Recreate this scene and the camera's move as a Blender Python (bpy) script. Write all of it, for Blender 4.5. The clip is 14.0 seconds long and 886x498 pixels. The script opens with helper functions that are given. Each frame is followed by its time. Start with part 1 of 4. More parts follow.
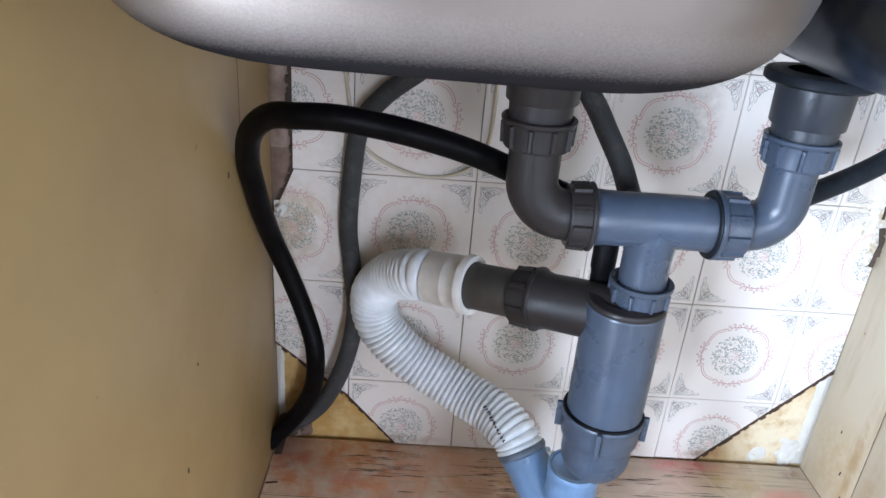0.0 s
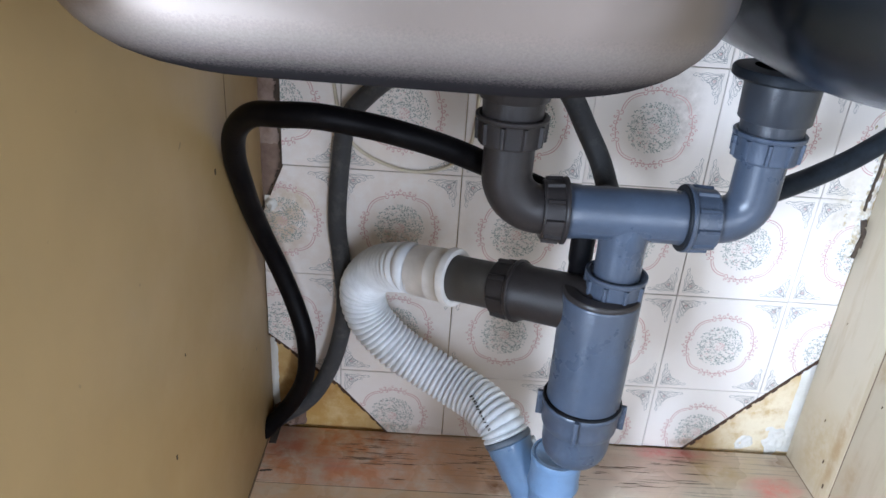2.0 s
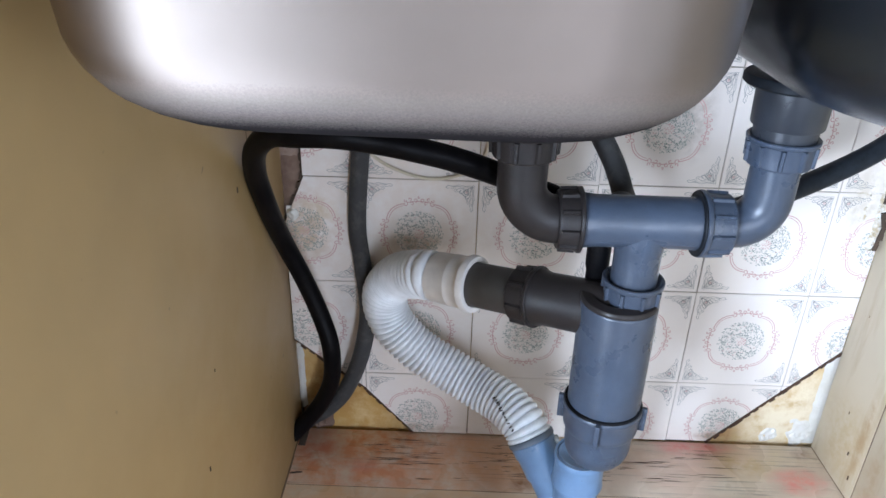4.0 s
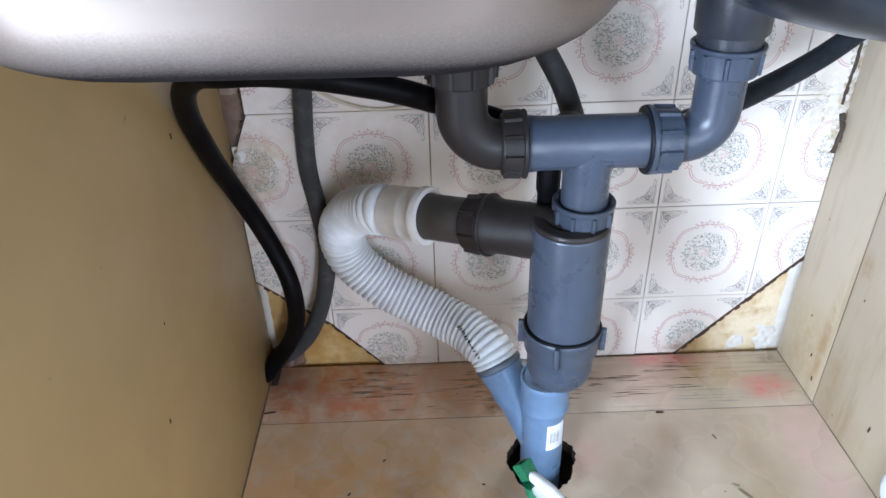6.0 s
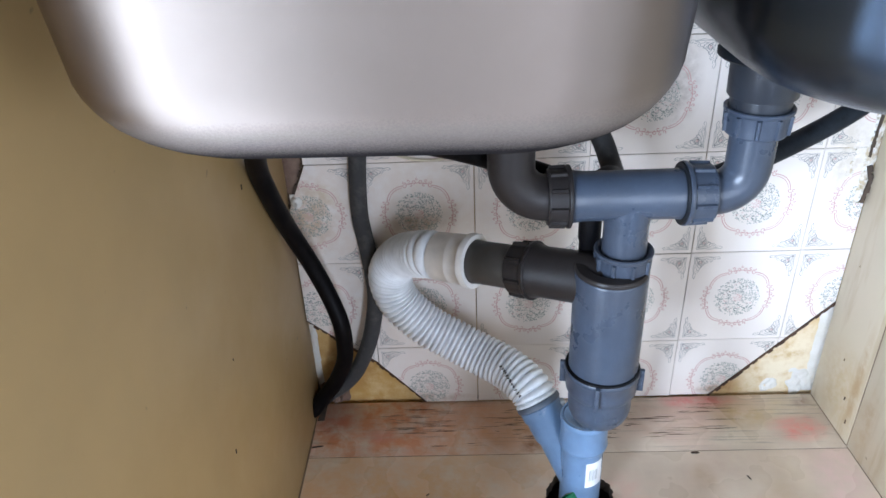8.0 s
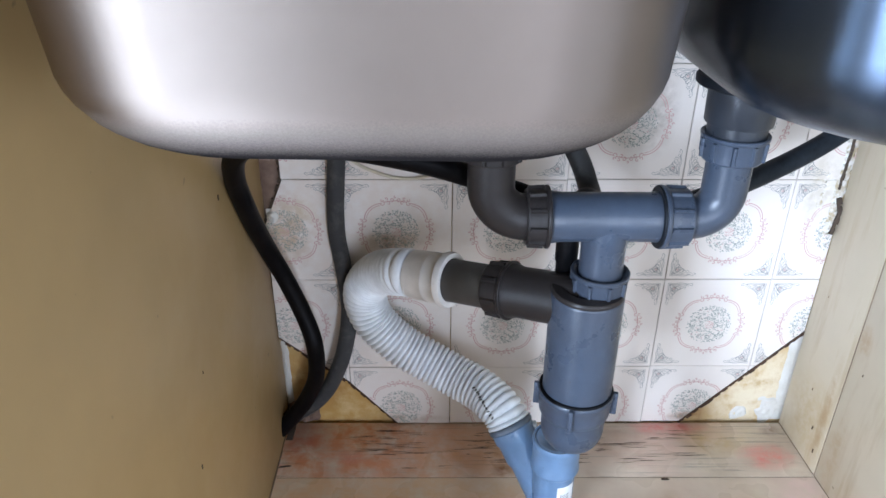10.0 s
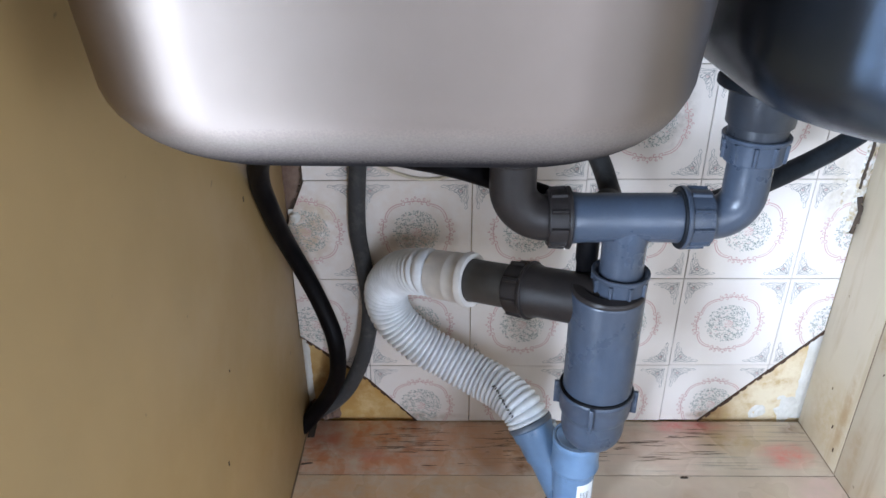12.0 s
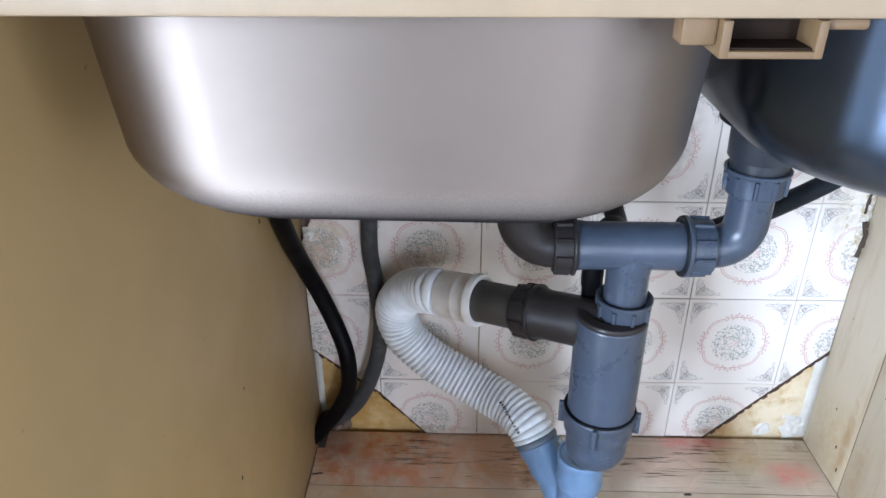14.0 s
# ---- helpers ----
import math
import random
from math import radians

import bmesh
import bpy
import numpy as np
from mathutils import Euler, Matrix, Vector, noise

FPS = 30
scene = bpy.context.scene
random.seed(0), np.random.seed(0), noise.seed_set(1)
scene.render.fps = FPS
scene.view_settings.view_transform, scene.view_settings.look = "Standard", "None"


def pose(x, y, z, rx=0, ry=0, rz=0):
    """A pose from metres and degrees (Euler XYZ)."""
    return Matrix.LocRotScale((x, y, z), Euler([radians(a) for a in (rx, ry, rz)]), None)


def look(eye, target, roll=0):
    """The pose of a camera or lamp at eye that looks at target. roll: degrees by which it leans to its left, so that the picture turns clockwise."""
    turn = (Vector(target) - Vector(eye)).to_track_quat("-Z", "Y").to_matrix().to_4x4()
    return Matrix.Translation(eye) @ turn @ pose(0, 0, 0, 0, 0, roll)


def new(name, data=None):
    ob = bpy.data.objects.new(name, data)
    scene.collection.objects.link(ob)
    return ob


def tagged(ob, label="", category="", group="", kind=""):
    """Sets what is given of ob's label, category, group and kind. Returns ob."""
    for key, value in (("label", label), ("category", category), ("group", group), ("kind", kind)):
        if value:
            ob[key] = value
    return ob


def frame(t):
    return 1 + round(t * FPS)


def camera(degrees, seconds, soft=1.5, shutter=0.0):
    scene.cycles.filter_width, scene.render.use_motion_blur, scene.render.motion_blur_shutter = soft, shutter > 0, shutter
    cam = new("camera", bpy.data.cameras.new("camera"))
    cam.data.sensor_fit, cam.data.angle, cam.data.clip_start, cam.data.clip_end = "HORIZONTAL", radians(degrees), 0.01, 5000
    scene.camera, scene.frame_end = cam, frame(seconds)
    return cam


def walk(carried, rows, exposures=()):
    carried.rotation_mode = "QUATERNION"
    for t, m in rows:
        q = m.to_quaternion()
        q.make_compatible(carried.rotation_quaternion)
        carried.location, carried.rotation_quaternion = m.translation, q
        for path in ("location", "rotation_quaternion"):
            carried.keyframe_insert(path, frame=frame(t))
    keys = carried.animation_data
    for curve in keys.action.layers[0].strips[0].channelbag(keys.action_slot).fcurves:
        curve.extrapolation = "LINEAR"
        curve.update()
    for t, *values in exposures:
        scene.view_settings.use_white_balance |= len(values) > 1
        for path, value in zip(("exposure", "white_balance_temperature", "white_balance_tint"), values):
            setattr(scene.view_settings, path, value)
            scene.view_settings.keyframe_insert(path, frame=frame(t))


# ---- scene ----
cam = camera(62.7, 14.0)
PATH = [
    (0, (-0.059, -0.836, 0.713), (-0.005, 0.97, -0.144), 4.6),
    (0.5, (-0.044, -0.839, 0.719), (0.035, 0.966, -0.14), 4.8),
    (1, (-0.042, -0.847, 0.719), (0.025, 0.95, -0.158), 4.6),
    (1.5, (-0.036, -0.847, 0.726), (0.014, 0.947, -0.156), 3.8),
    (2, (-0.031, -0.852, 0.725), (-0.002, 0.944, -0.155), 4.0),
    (2.5, (-0.031, -0.856, 0.732), (-0.036, 0.928, -0.171), 3.0),
    (5, (-0.016, -0.846, 0.757), (-0.044, 0.924, -0.174), 1.2),
    (5.5, (-0.005, -0.84, 0.754), (-0.005, 0.902, -0.228), 1.5),
    (6, (0.007, -0.834, 0.752), (0.018, 0.838, -0.344), -1.8),
    (6.5, (0.021, -0.838, 0.741), (0.06, 0.803, -0.401), -1.8),
    (7, (0.01, -0.853, 0.772), (0.009, 0.863, -0.256), -0.6),
    (7.5, (-0.008, -0.868, 0.778), (-0.039, 0.853, -0.24), -0.3),
    (8, (-0.016, -0.874, 0.786), (-0.073, 0.854, -0.219), -2.5),
    (8.2, (-0.019, -0.889, 0.778), (-0.09, 0.859, -0.192), -3.6),
    (10.5, (-0.021, -0.875, 0.777), (0.007, 0.888, -0.166), 1.0),
    (11, (-0.021, -0.878, 0.778), (-0.01, 0.884, -0.167), 0.6),
    (11.5, (-0.027, -0.882, 0.78), (-0.027, 0.88, -0.166), 0.0),
    (12, (-0.029, -0.883, 0.784), (-0.049, 0.877, -0.166), -0.3),
    (12.5, (-0.029, -0.885, 0.786), (-0.053, 0.872, -0.17), -0.6),
    (13, (-0.027, -0.886, 0.788), (-0.046, 0.87, -0.169), -0.4),
    (13.5, (-0.025, -0.888, 0.792), (-0.052, 0.869, -0.162), 0.1),
    (14, (-0.023, -0.891, 0.817), (-0.082, 0.869, -0.133), -0.2),
]
walk(cam, [(t, look(eye, target, roll)) for t, eye, target, roll in PATH],
     exposures=[(0, 0.14), (2.5, 0.05), (6, 0.05), (8, 0.03), (14, -0.04)])

# ---- world, sun and window light ----
world = bpy.data.worlds.new("sky")
scene.world = world
world.use_nodes = True
wn, wl = world.node_tree.nodes, world.node_tree.links
sky = wn.new("ShaderNodeTexSky")
sky.sky_type, sky.sun_disc = "NISHITA", False
sky.sun_elevation, sky.sun_rotation = radians(35), radians(150)
wl.new(sky.outputs[0], wn["Background"].inputs[0])
wn["Background"].inputs[1].default_value = 0.1

WIN_X, WIN_Y, WIN_Z, WIN_W, WIN_H = -1.58, -2.6, -0.04, 0.85, 1.6
EAST_X, EAST_Y, EAST_W, EAST_Z, EAST_H = 1.6, -2.05, 0.95, -0.06, 1.3
WEST_Y, WEST_W, WEST_Z, WEST_H = -1.75, 1.0, 0.0, 1.5
DOOR_X, DOOR_W, DOOR_Z, DOOR_H = 0.55, 0.45, -0.05, 1.4


def window_lamp(name, m, w, h, watts, colour):
    data = bpy.data.lights.new(name, "AREA")
    data.shape, data.size, data.size_y, data.energy, data.color = "RECTANGLE", w, h, watts, colour
    ob = new(name, data)
    ob.matrix_world = m
    return ob


window_lamp("window_daylight", look((WIN_X, WIN_Y + 0.03, WIN_Z + WIN_H / 2), (0.15, 0, 0.35)), WIN_W - 0.12, WIN_H - 0.12, 155, (0.645, 0.80, 1.04))
# fill lamp added from the east to brighten the left panel
window_lamp("east_fill_light", look((EAST_X - 0.03, EAST_Y, EAST_Z + EAST_H / 2), (-0.25, -0.4, 0.5)), EAST_W - 0.12, EAST_H - 0.12, 15, (0.67, 0.80, 1.02))
window_lamp("west_window_daylight", look((-2.57, WEST_Y, WEST_Z + WEST_H / 2), (0.15, -0.5, 0.6)), WEST_W - 0.12, WEST_H - 0.12, 58, (0.62, 0.80, 1.05))
window_lamp("door_daylight", look((DOOR_X, WIN_Y + 0.03, DOOR_Z + DOOR_H / 2), (0.2, 0, 0.35)), DOOR_W - 0.12, DOOR_H - 0.12, 29, (0.68, 0.80, 1.02))


# ---- materials ----
class Nodes:
    def __init__(self, name):
        self.mat = bpy.data.materials.new(name)
        self.mat.use_nodes = True
        self.t = self.mat.node_tree
        self.bsdf = self.t.nodes["Principled BSDF"]
        self.coord = self.t.nodes.new("ShaderNodeTexCoord").outputs["Object"]

    def node(self, kind, **inputs):
        n = self.t.nodes.new(kind)
        for k, v in inputs.items():
            self.put(n.inputs[k.replace("_", " ")], v)
        return n

    def put(self, socket, v):
        if isinstance(v, bpy.types.NodeSocket):
            self.t.links.new(v, socket)
        else:
            socket.default_value = v

    def stretch(self, scale):
        n = self.node("ShaderNodeMapping", Vector=self.coord)
        n.inputs["Scale"].default_value = scale
        return n.outputs[0]

    def noise(self, scale, detail=4.0, rough=0.55, stretch=None, distort=0.0):
        n = self.node("ShaderNodeTexNoise", Vector=self.stretch(stretch) if stretch else self.coord, Scale=scale, Detail=detail, Roughness=rough, Distortion=distort)
        return n.outputs[0]

    def ramp(self, fac, lo, hi, a=0.0, b=1.0):
        n = self.node("ShaderNodeMapRange", Value=fac)
        for i, v in enumerate((lo, hi, a, b)):
            n.inputs[i + 1].default_value = v
        return n.outputs[0]

    def mix(self, fac, a, b):
        n = self.t.nodes.new("ShaderNodeMix")
        n.data_type = "RGBA"
        self.put(n.inputs[0], fac)
        self.put(n.inputs[6], a if isinstance(a, bpy.types.NodeSocket) else (*a, 1))
        self.put(n.inputs[7], b if isinstance(b, bpy.types.NodeSocket) else (*b, 1))
        return n.outputs[2]

    def times(self, a, b):
        n = self.t.nodes.new("ShaderNodeMath")
        n.operation = "MULTIPLY"
        self.put(n.inputs[0], a)
        self.put(n.inputs[1], b)
        return n.outputs[0]

    def bump(self, height, strength, distance=0.001):
        n = self.node("ShaderNodeBump", Height=height, Strength=strength, Distance=distance)
        self.t.links.new(n.outputs[0], self.bsdf.inputs["Normal"])

    def done(self, colour, rough=0.5, metal=0.0, **more):
        self.put(self.bsdf.inputs["Base Color"], colour if isinstance(colour, bpy.types.NodeSocket) else (*colour, 1))
        self.put(self.bsdf.inputs["Roughness"], rough)
        self.put(self.bsdf.inputs["Metallic"], metal)
        for k, v in more.items():
            self.put(self.bsdf.inputs[k.replace("_", " ")], v)
        return self.mat


def stain_and_shade(n, base, marks, scale=70.0):
    """Ragged patches, stains and painted shade alike: (centre, half sizes, strength, colour), broken up by noise."""
    place = n.node("ShaderNodeNewGeometry").outputs["Position"]
    rough = n.node("ShaderNodeTexNoise", Vector=place, Scale=scale, Detail=5.0, Roughness=0.65).outputs[0]
    for centre, half, most, colour in marks:
        move = n.node("ShaderNodeVectorMath", Vector=place)
        move.operation = "SUBTRACT"
        move.inputs[1].default_value = centre
        size = n.node("ShaderNodeVectorMath", Vector=move.outputs[0])
        size.operation = "MULTIPLY"
        size.inputs[1].default_value = [1 / h if h else 0 for h in half]
        far = n.node("ShaderNodeVectorMath", Vector=size.outputs[0])
        far.operation = "LENGTH"
        base = n.mix(n.times(n.ramp(far.outputs["Value"], 0.3, 1.0, most, 0.0), n.ramp(rough, 0.35, 0.6, 0.15, 1.0)), base, colour)
    return base


def plastic(name, colour, dirt, rough=0.35, amount=0.5, spec=0.5):
    n = Nodes(name)
    grime = n.ramp(n.noise(7, 3, 0.5), 0.4, 0.85, 0, amount)
    fleck = n.ramp(n.noise(230, 2, 0.5), 0.7, 0.75, 0, amount)
    tone = n.mix(n.ramp(n.noise(45, 3), 0.3, 0.7), [c * 0.88 for c in colour], [c * 1.1 for c in colour])
    n.bump(n.noise(900, 2), 0.08, 0.0005)
    return n.done(n.mix(fleck, n.mix(grime, tone, dirt), dirt), n.ramp(n.noise(30, 5), 0.3, 0.75, rough - 0.07, rough + 0.2), 0.0, Specular_IOR_Level=spec)


def rubber(name, colour, dust, rough, sheen_colour=None):
    """Rubber with scuffs; the last colour paints a blue-grey sheen of light on the length that lies towards +x."""
    n = Nodes(name)
    scuff = n.ramp(n.noise(60, 6, 0.7), 0.5, 0.75, 0, 0.6)
    if sheen_colour:
        along = n.ramp(n.node("ShaderNodeSeparateXYZ", Vector=n.coord).outputs["X"], 0.1, 0.3)
        colour = n.mix(n.times(along, n.ramp(n.noise(35, 4, 0.6), 0.25, 0.6, 0.5, 1.0)), colour, sheen_colour)
    n.bump(n.noise(400, 3), 0.15, 0.0006)
    return n.done(n.mix(scuff, colour, dust), rough, 0.0, Specular_IOR_Level=0.07)


def painted_panel(name, colour, stain, grain, amount=0.5, marks=()):
    n = Nodes(name)
    cloud = n.ramp(n.noise(3.5, 5, 0.6), 0.35, 0.7)
    base = n.mix(cloud, [c * 0.93 for c in colour], [c * 1.06 for c in colour])
    run = n.ramp(n.noise(6, 6, 0.6, stretch=(5, 5, 0.6)), 0.52, 0.75, 0, amount)
    base = stain_and_shade(n, base, marks, 60.0)
    speck = n.ramp(n.noise(55, 2, 0.5), 0.74, 0.78, 0, 0.6)
    n.bump(n.noise(14, 5, 0.6, stretch=grain), 0.1, 0.001)
    return n.done(n.mix(speck, n.mix(run, base, stain), [c * 0.35 for c in stain]), n.ramp(n.noise(9, 4), 0.3, 0.7, 0.32, 0.5))


def floor_wood(name, colour, blush, crack, cracks, grained=0.35, stain=0.5, marks=(), flush=0.75, gloss=0.16):
    n = Nodes(name)
    base = n.mix(n.ramp(n.noise(6, 6, 0.6), 0.36, 0.66), [min(c * 1.06, 0.8) for c in colour], [c * 0.8 for c in colour])
    base = n.mix(n.ramp(n.noise(11, 5, 0.6, distort=0.5), 0.58, 0.72, 0, stain), base, [colour[0] * 0.6, colour[1] * 0.45, colour[2] * 0.33])
    base = n.mix(n.ramp(n.noise(4.3, 3, 0.5, stretch=(1, 1.6, 1)), 0.5, 0.72, 0, flush), base, blush)
    base = stain_and_shade(n, base, marks, 28.0)
    grain = n.ramp(n.noise(30, 5, 0.65, stretch=(0.12, 3.5, 1)), 0.45, 0.75, 0, grained)
    base = n.mix(grain, base, [c * 0.55 for c in colour])
    split = n.times(n.ramp(n.noise(26, 3, 0.6, stretch=(0.2, 9, 1), distort=0.4), 0.595, 0.63), n.ramp(n.noise(7, 2), 0.38, 0.52, 0, cracks))
    n.bump(n.ramp(split, 0, 1, 1, 0), 0.8, 0.002)
    return n.done(n.mix(split, base, crack), n.ramp(n.noise(12, 3, 0.4), 0.1, 0.9, gloss + 0.02, gloss + 0.22), 0.0, Specular_IOR_Level=0.6)


def steel(name, rough):
    n = Nodes(name)
    brush = n.noise(70, 4, 0.6, stretch=(0.25, 0.25, 6))
    n.bump(brush, 0.04, 0.0005)
    smear = n.noise(7, 5, 0.6)
    return n.done(n.mix(n.ramp(smear, 0.35, 0.7), (0.62, 0.6, 0.58), (0.74, 0.73, 0.72)), n.ramp(smear, 0.3, 0.75, rough, rough + 0.12), 1.0)


def darkened_steel(name, rough, z_full, z_none, most, gloss, metal, dark_colour, spec):
    """Brushed steel that turns to a speckled dark colour from z_none down to z_full."""
    n = Nodes(name)
    brush = n.noise(70, 4, 0.6, stretch=(0.25, 0.25, 6))
    smear = n.noise(7, 5, 0.6)
    bare = n.mix(n.ramp(smear, 0.35, 0.7), (0.34, 0.282, 0.243), (0.39, 0.326, 0.284))
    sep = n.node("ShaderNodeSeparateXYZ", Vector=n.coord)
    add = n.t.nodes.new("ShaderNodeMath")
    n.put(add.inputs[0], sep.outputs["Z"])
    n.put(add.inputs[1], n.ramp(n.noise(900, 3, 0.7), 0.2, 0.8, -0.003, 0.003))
    darkness = n.ramp(add.outputs[0], z_full, z_none, 1.0, most)
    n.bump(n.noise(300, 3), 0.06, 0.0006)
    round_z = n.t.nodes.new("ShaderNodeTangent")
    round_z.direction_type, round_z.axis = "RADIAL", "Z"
    return n.done(n.mix(darkness, bare, dark_colour), n.ramp(darkness, 0, 1, rough, rough + gloss), n.ramp(darkness, 0, 1, 1.0, metal), Specular_IOR_Level=spec, Anisotropic=0.8, Anisotropic_Rotation=0.25, Tangent=round_z.outputs[0])


def plaster(name, a, b, white=0.0, marks=()):
    n = Nodes(name)
    base = n.mix(n.ramp(n.noise(16, 6, 0.65), 0.35, 0.7), a, b)
    if white:
        base = n.mix(n.ramp(n.noise(22, 5, 0.6), 0.6, 0.64, 0, white), base, (0.75, 0.73, 0.7))
    base = stain_and_shade(n, base, marks, 40.0)
    n.bump(n.noise(60, 6, 0.7), 0.6, 0.003)
    return n.done(base, 0.85)


def peeling(name):
    """Flaking paint over damp plaster: pale flakes, tan plaster, green-black mould spots."""
    n = Nodes(name)
    base = n.mix(n.ramp(n.noise(70, 6, 0.65), 0.42, 0.58), (0.78, 0.76, 0.72), (0.5, 0.4, 0.26))
    base = n.mix(n.ramp(n.noise(95, 5, 0.7, distort=0.6), 0.56, 0.64, 0, 0.85), base, (0.16, 0.15, 0.08))
    n.bump(n.noise(120, 6, 0.7), 0.8, 0.003)
    return n.done(base, 0.8)


def glazed(name):
    n = Nodes(name)
    rnd = n.node("ShaderNodeObjectInfo").outputs["Random"]
    base = n.mix(rnd, (0.79, 0.725, 0.67), (0.83, 0.775, 0.725))
    base = n.mix(n.ramp(n.noise(9, 4), 0.45, 0.75, 0, 0.35), base, (0.74, 0.64, 0.54))
    # shade painted above the hoses, behind the right waste and over the left tiles; damp stains by the open gap and
    # under the mouldy corner
    base = stain_and_shade(n, base, [((x, 0, z), (rx, 0, rz), most, colour) for x, z, rx, rz, most, colour in (
        (-0.080, 0.322, 0.045, 0.017, 0.95, (0.3, 0.2, 0.12)), (-0.225, 0.335, 0.045, 0.07, 0.8, (0.46, 0.30, 0.15)),
        (-0.20, 0.365, 0.03, 0.02, 0.6, (0.55, 0.42, 0.2)), (-0.045, 0.255, 0.035, 0.02, 0.85, (0.34, 0.24, 0.14)),
        (0.485, 0.40, 0.035, 0.07, 0.5, (0.45, 0.38, 0.26)), (0.365, 0.012, 0.03, 0.012, 0.8, (0.35, 0.17, 0.08)),
        (-0.08, 0.01, 0.09, 0.012, 0.6, (0.4, 0.27, 0.17)), (-0.13, 0.33, 0.24, 0.34, 0.4, (0.72, 0.58, 0.47)), (0.255, 0.505, 0.03, 0.07, 0.55, (0.33, 0.27, 0.22)))])
    n.bump(n.noise(20, 3), 0.05, 0.001)
    return n.done(base, 0.16)


M_TILE = glazed("glazed_tile")
M_PINK = Nodes("pink_print").done((0.62, 0.38, 0.35), 0.2)
M_GREEN = Nodes("grey_green_print").done((0.29, 0.33, 0.29), 0.2)
M_GREYPRINT = Nodes("grey_print").done((0.26, 0.27, 0.26), 0.2)
M_GROUT = plaster("dirty_grout", (0.3, 0.22, 0.15), (0.45, 0.38, 0.3))
M_PLASTER = plaster("yellow_plaster", (0.5, 0.31, 0.11), (0.68, 0.5, 0.26), 0.0, (((0.47, 0, 0.07), (0.12, 0, 0.12), 1.0, (0.76, 0.63, 0.42)), ((0.47, 0, 0.05), (0.1, 0, 0.09), 0.8, (0.78, 0.68, 0.5)), ((0.385, 0, 0.012), (0.03, 0, 0.02), 1.0, (0.33, 0.15, 0.05)), ((-0.17, 0, 0.05), (0.14, 0, 0.14), 1.0, (0.50, 0.29, 0.08)), ((-0.2, 0, 0.08), (0.06, 0, 0.07), 0.9, (0.34, 0.17, 0.05))))
M_WHITEPL = plaster("white_plaster", (0.75, 0.72, 0.67), (0.62, 0.58, 0.5))
M_RUBBLE = plaster("old_mortar", (0.1, 0.055, 0.04), (0.27, 0.18, 0.13))
M_OLDPL = plaster("brown_mortar", (0.14, 0.08, 0.055), (0.40, 0.30, 0.24))
M_MOULD = peeling("peeling_mould")
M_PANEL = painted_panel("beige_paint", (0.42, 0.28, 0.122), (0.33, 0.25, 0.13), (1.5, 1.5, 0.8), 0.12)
M_PANEL_R = painted_panel("cream_paint", (0.54, 0.455, 0.33), (0.34, 0.22, 0.1), (4, 4, 0.4), 0.75, (((0.52, -0.06, 0.06), (0, 0.07, 0.09), 0.8, (0.46, 0.34, 0.18)), ((0.52, -0.095, 0.1), (0, 0.012, 0.11), 0.7, (0.36, 0.22, 0.1)), ((0.525, -0.135, 0.06), (0, 0.02, 0.09), 0.6, (0.42, 0.28, 0.14)), ((0.53, -0.19, 0.02), (0, 0.12, 0.05), 0.5, (0.5, 0.38, 0.24)), ((0.525, -0.125, 0.24), (0, 0.016, 0.03), 0.8, (0.4, 0.25, 0.12))))
M_BOARD = floor_wood("pink_worn_board", (0.80, 0.65, 0.51), (0.76, 0.44, 0.34), (0.045, 0.018, 0.01), 0.3, 0.25, 0.4, (
    ((-0.16, -0.055, 0), (0.3, 0.14, 0), 1.0, (0.70, 0.30, 0.15)), ((-0.22, -0.045, 0), (0.035, 0.035, 0), 0.7, (0.62, 0.2, 0.13)), ((-0.15, -0.075, 0), (0.035, 0.02, 0), 0.7, (0.7, 0.3, 0.22)),
    ((0.02, -0.06, 0), (0.14, 0.08, 0), 0.6, (0.66, 0.37, 0.19)), ((0.336, -0.012, 0), (0.07, 0.022, 0), 1.0, (0.78, 0.20, 0.18)), ((0.47, -0.075, 0), (0.05, 0.032, 0), 1.0, (0.80, 0.27, 0.22)),
    ((0.40, -0.045, 0), (0.06, 0.035, 0), 0.8, (0.60, 0.42, 0.20)), ((0.455, -0.03, 0), (0.05, 0.03, 0), 0.6, (0.74, 0.62, 0.42)), ((0.077, -0.103, 0), (0.022, 0.016, 0), 1.0, (0.26, 0.11, 0.04)),
    ((0.085, -0.07, 0), (0.03, 0.012, 0), 0.8, (0.42, 0.2, 0.08)), ((0.495, -0.02, 0), (0.018, 0.014, 0), 0.7, (0.32, 0.16, 0.09))), 0.5)
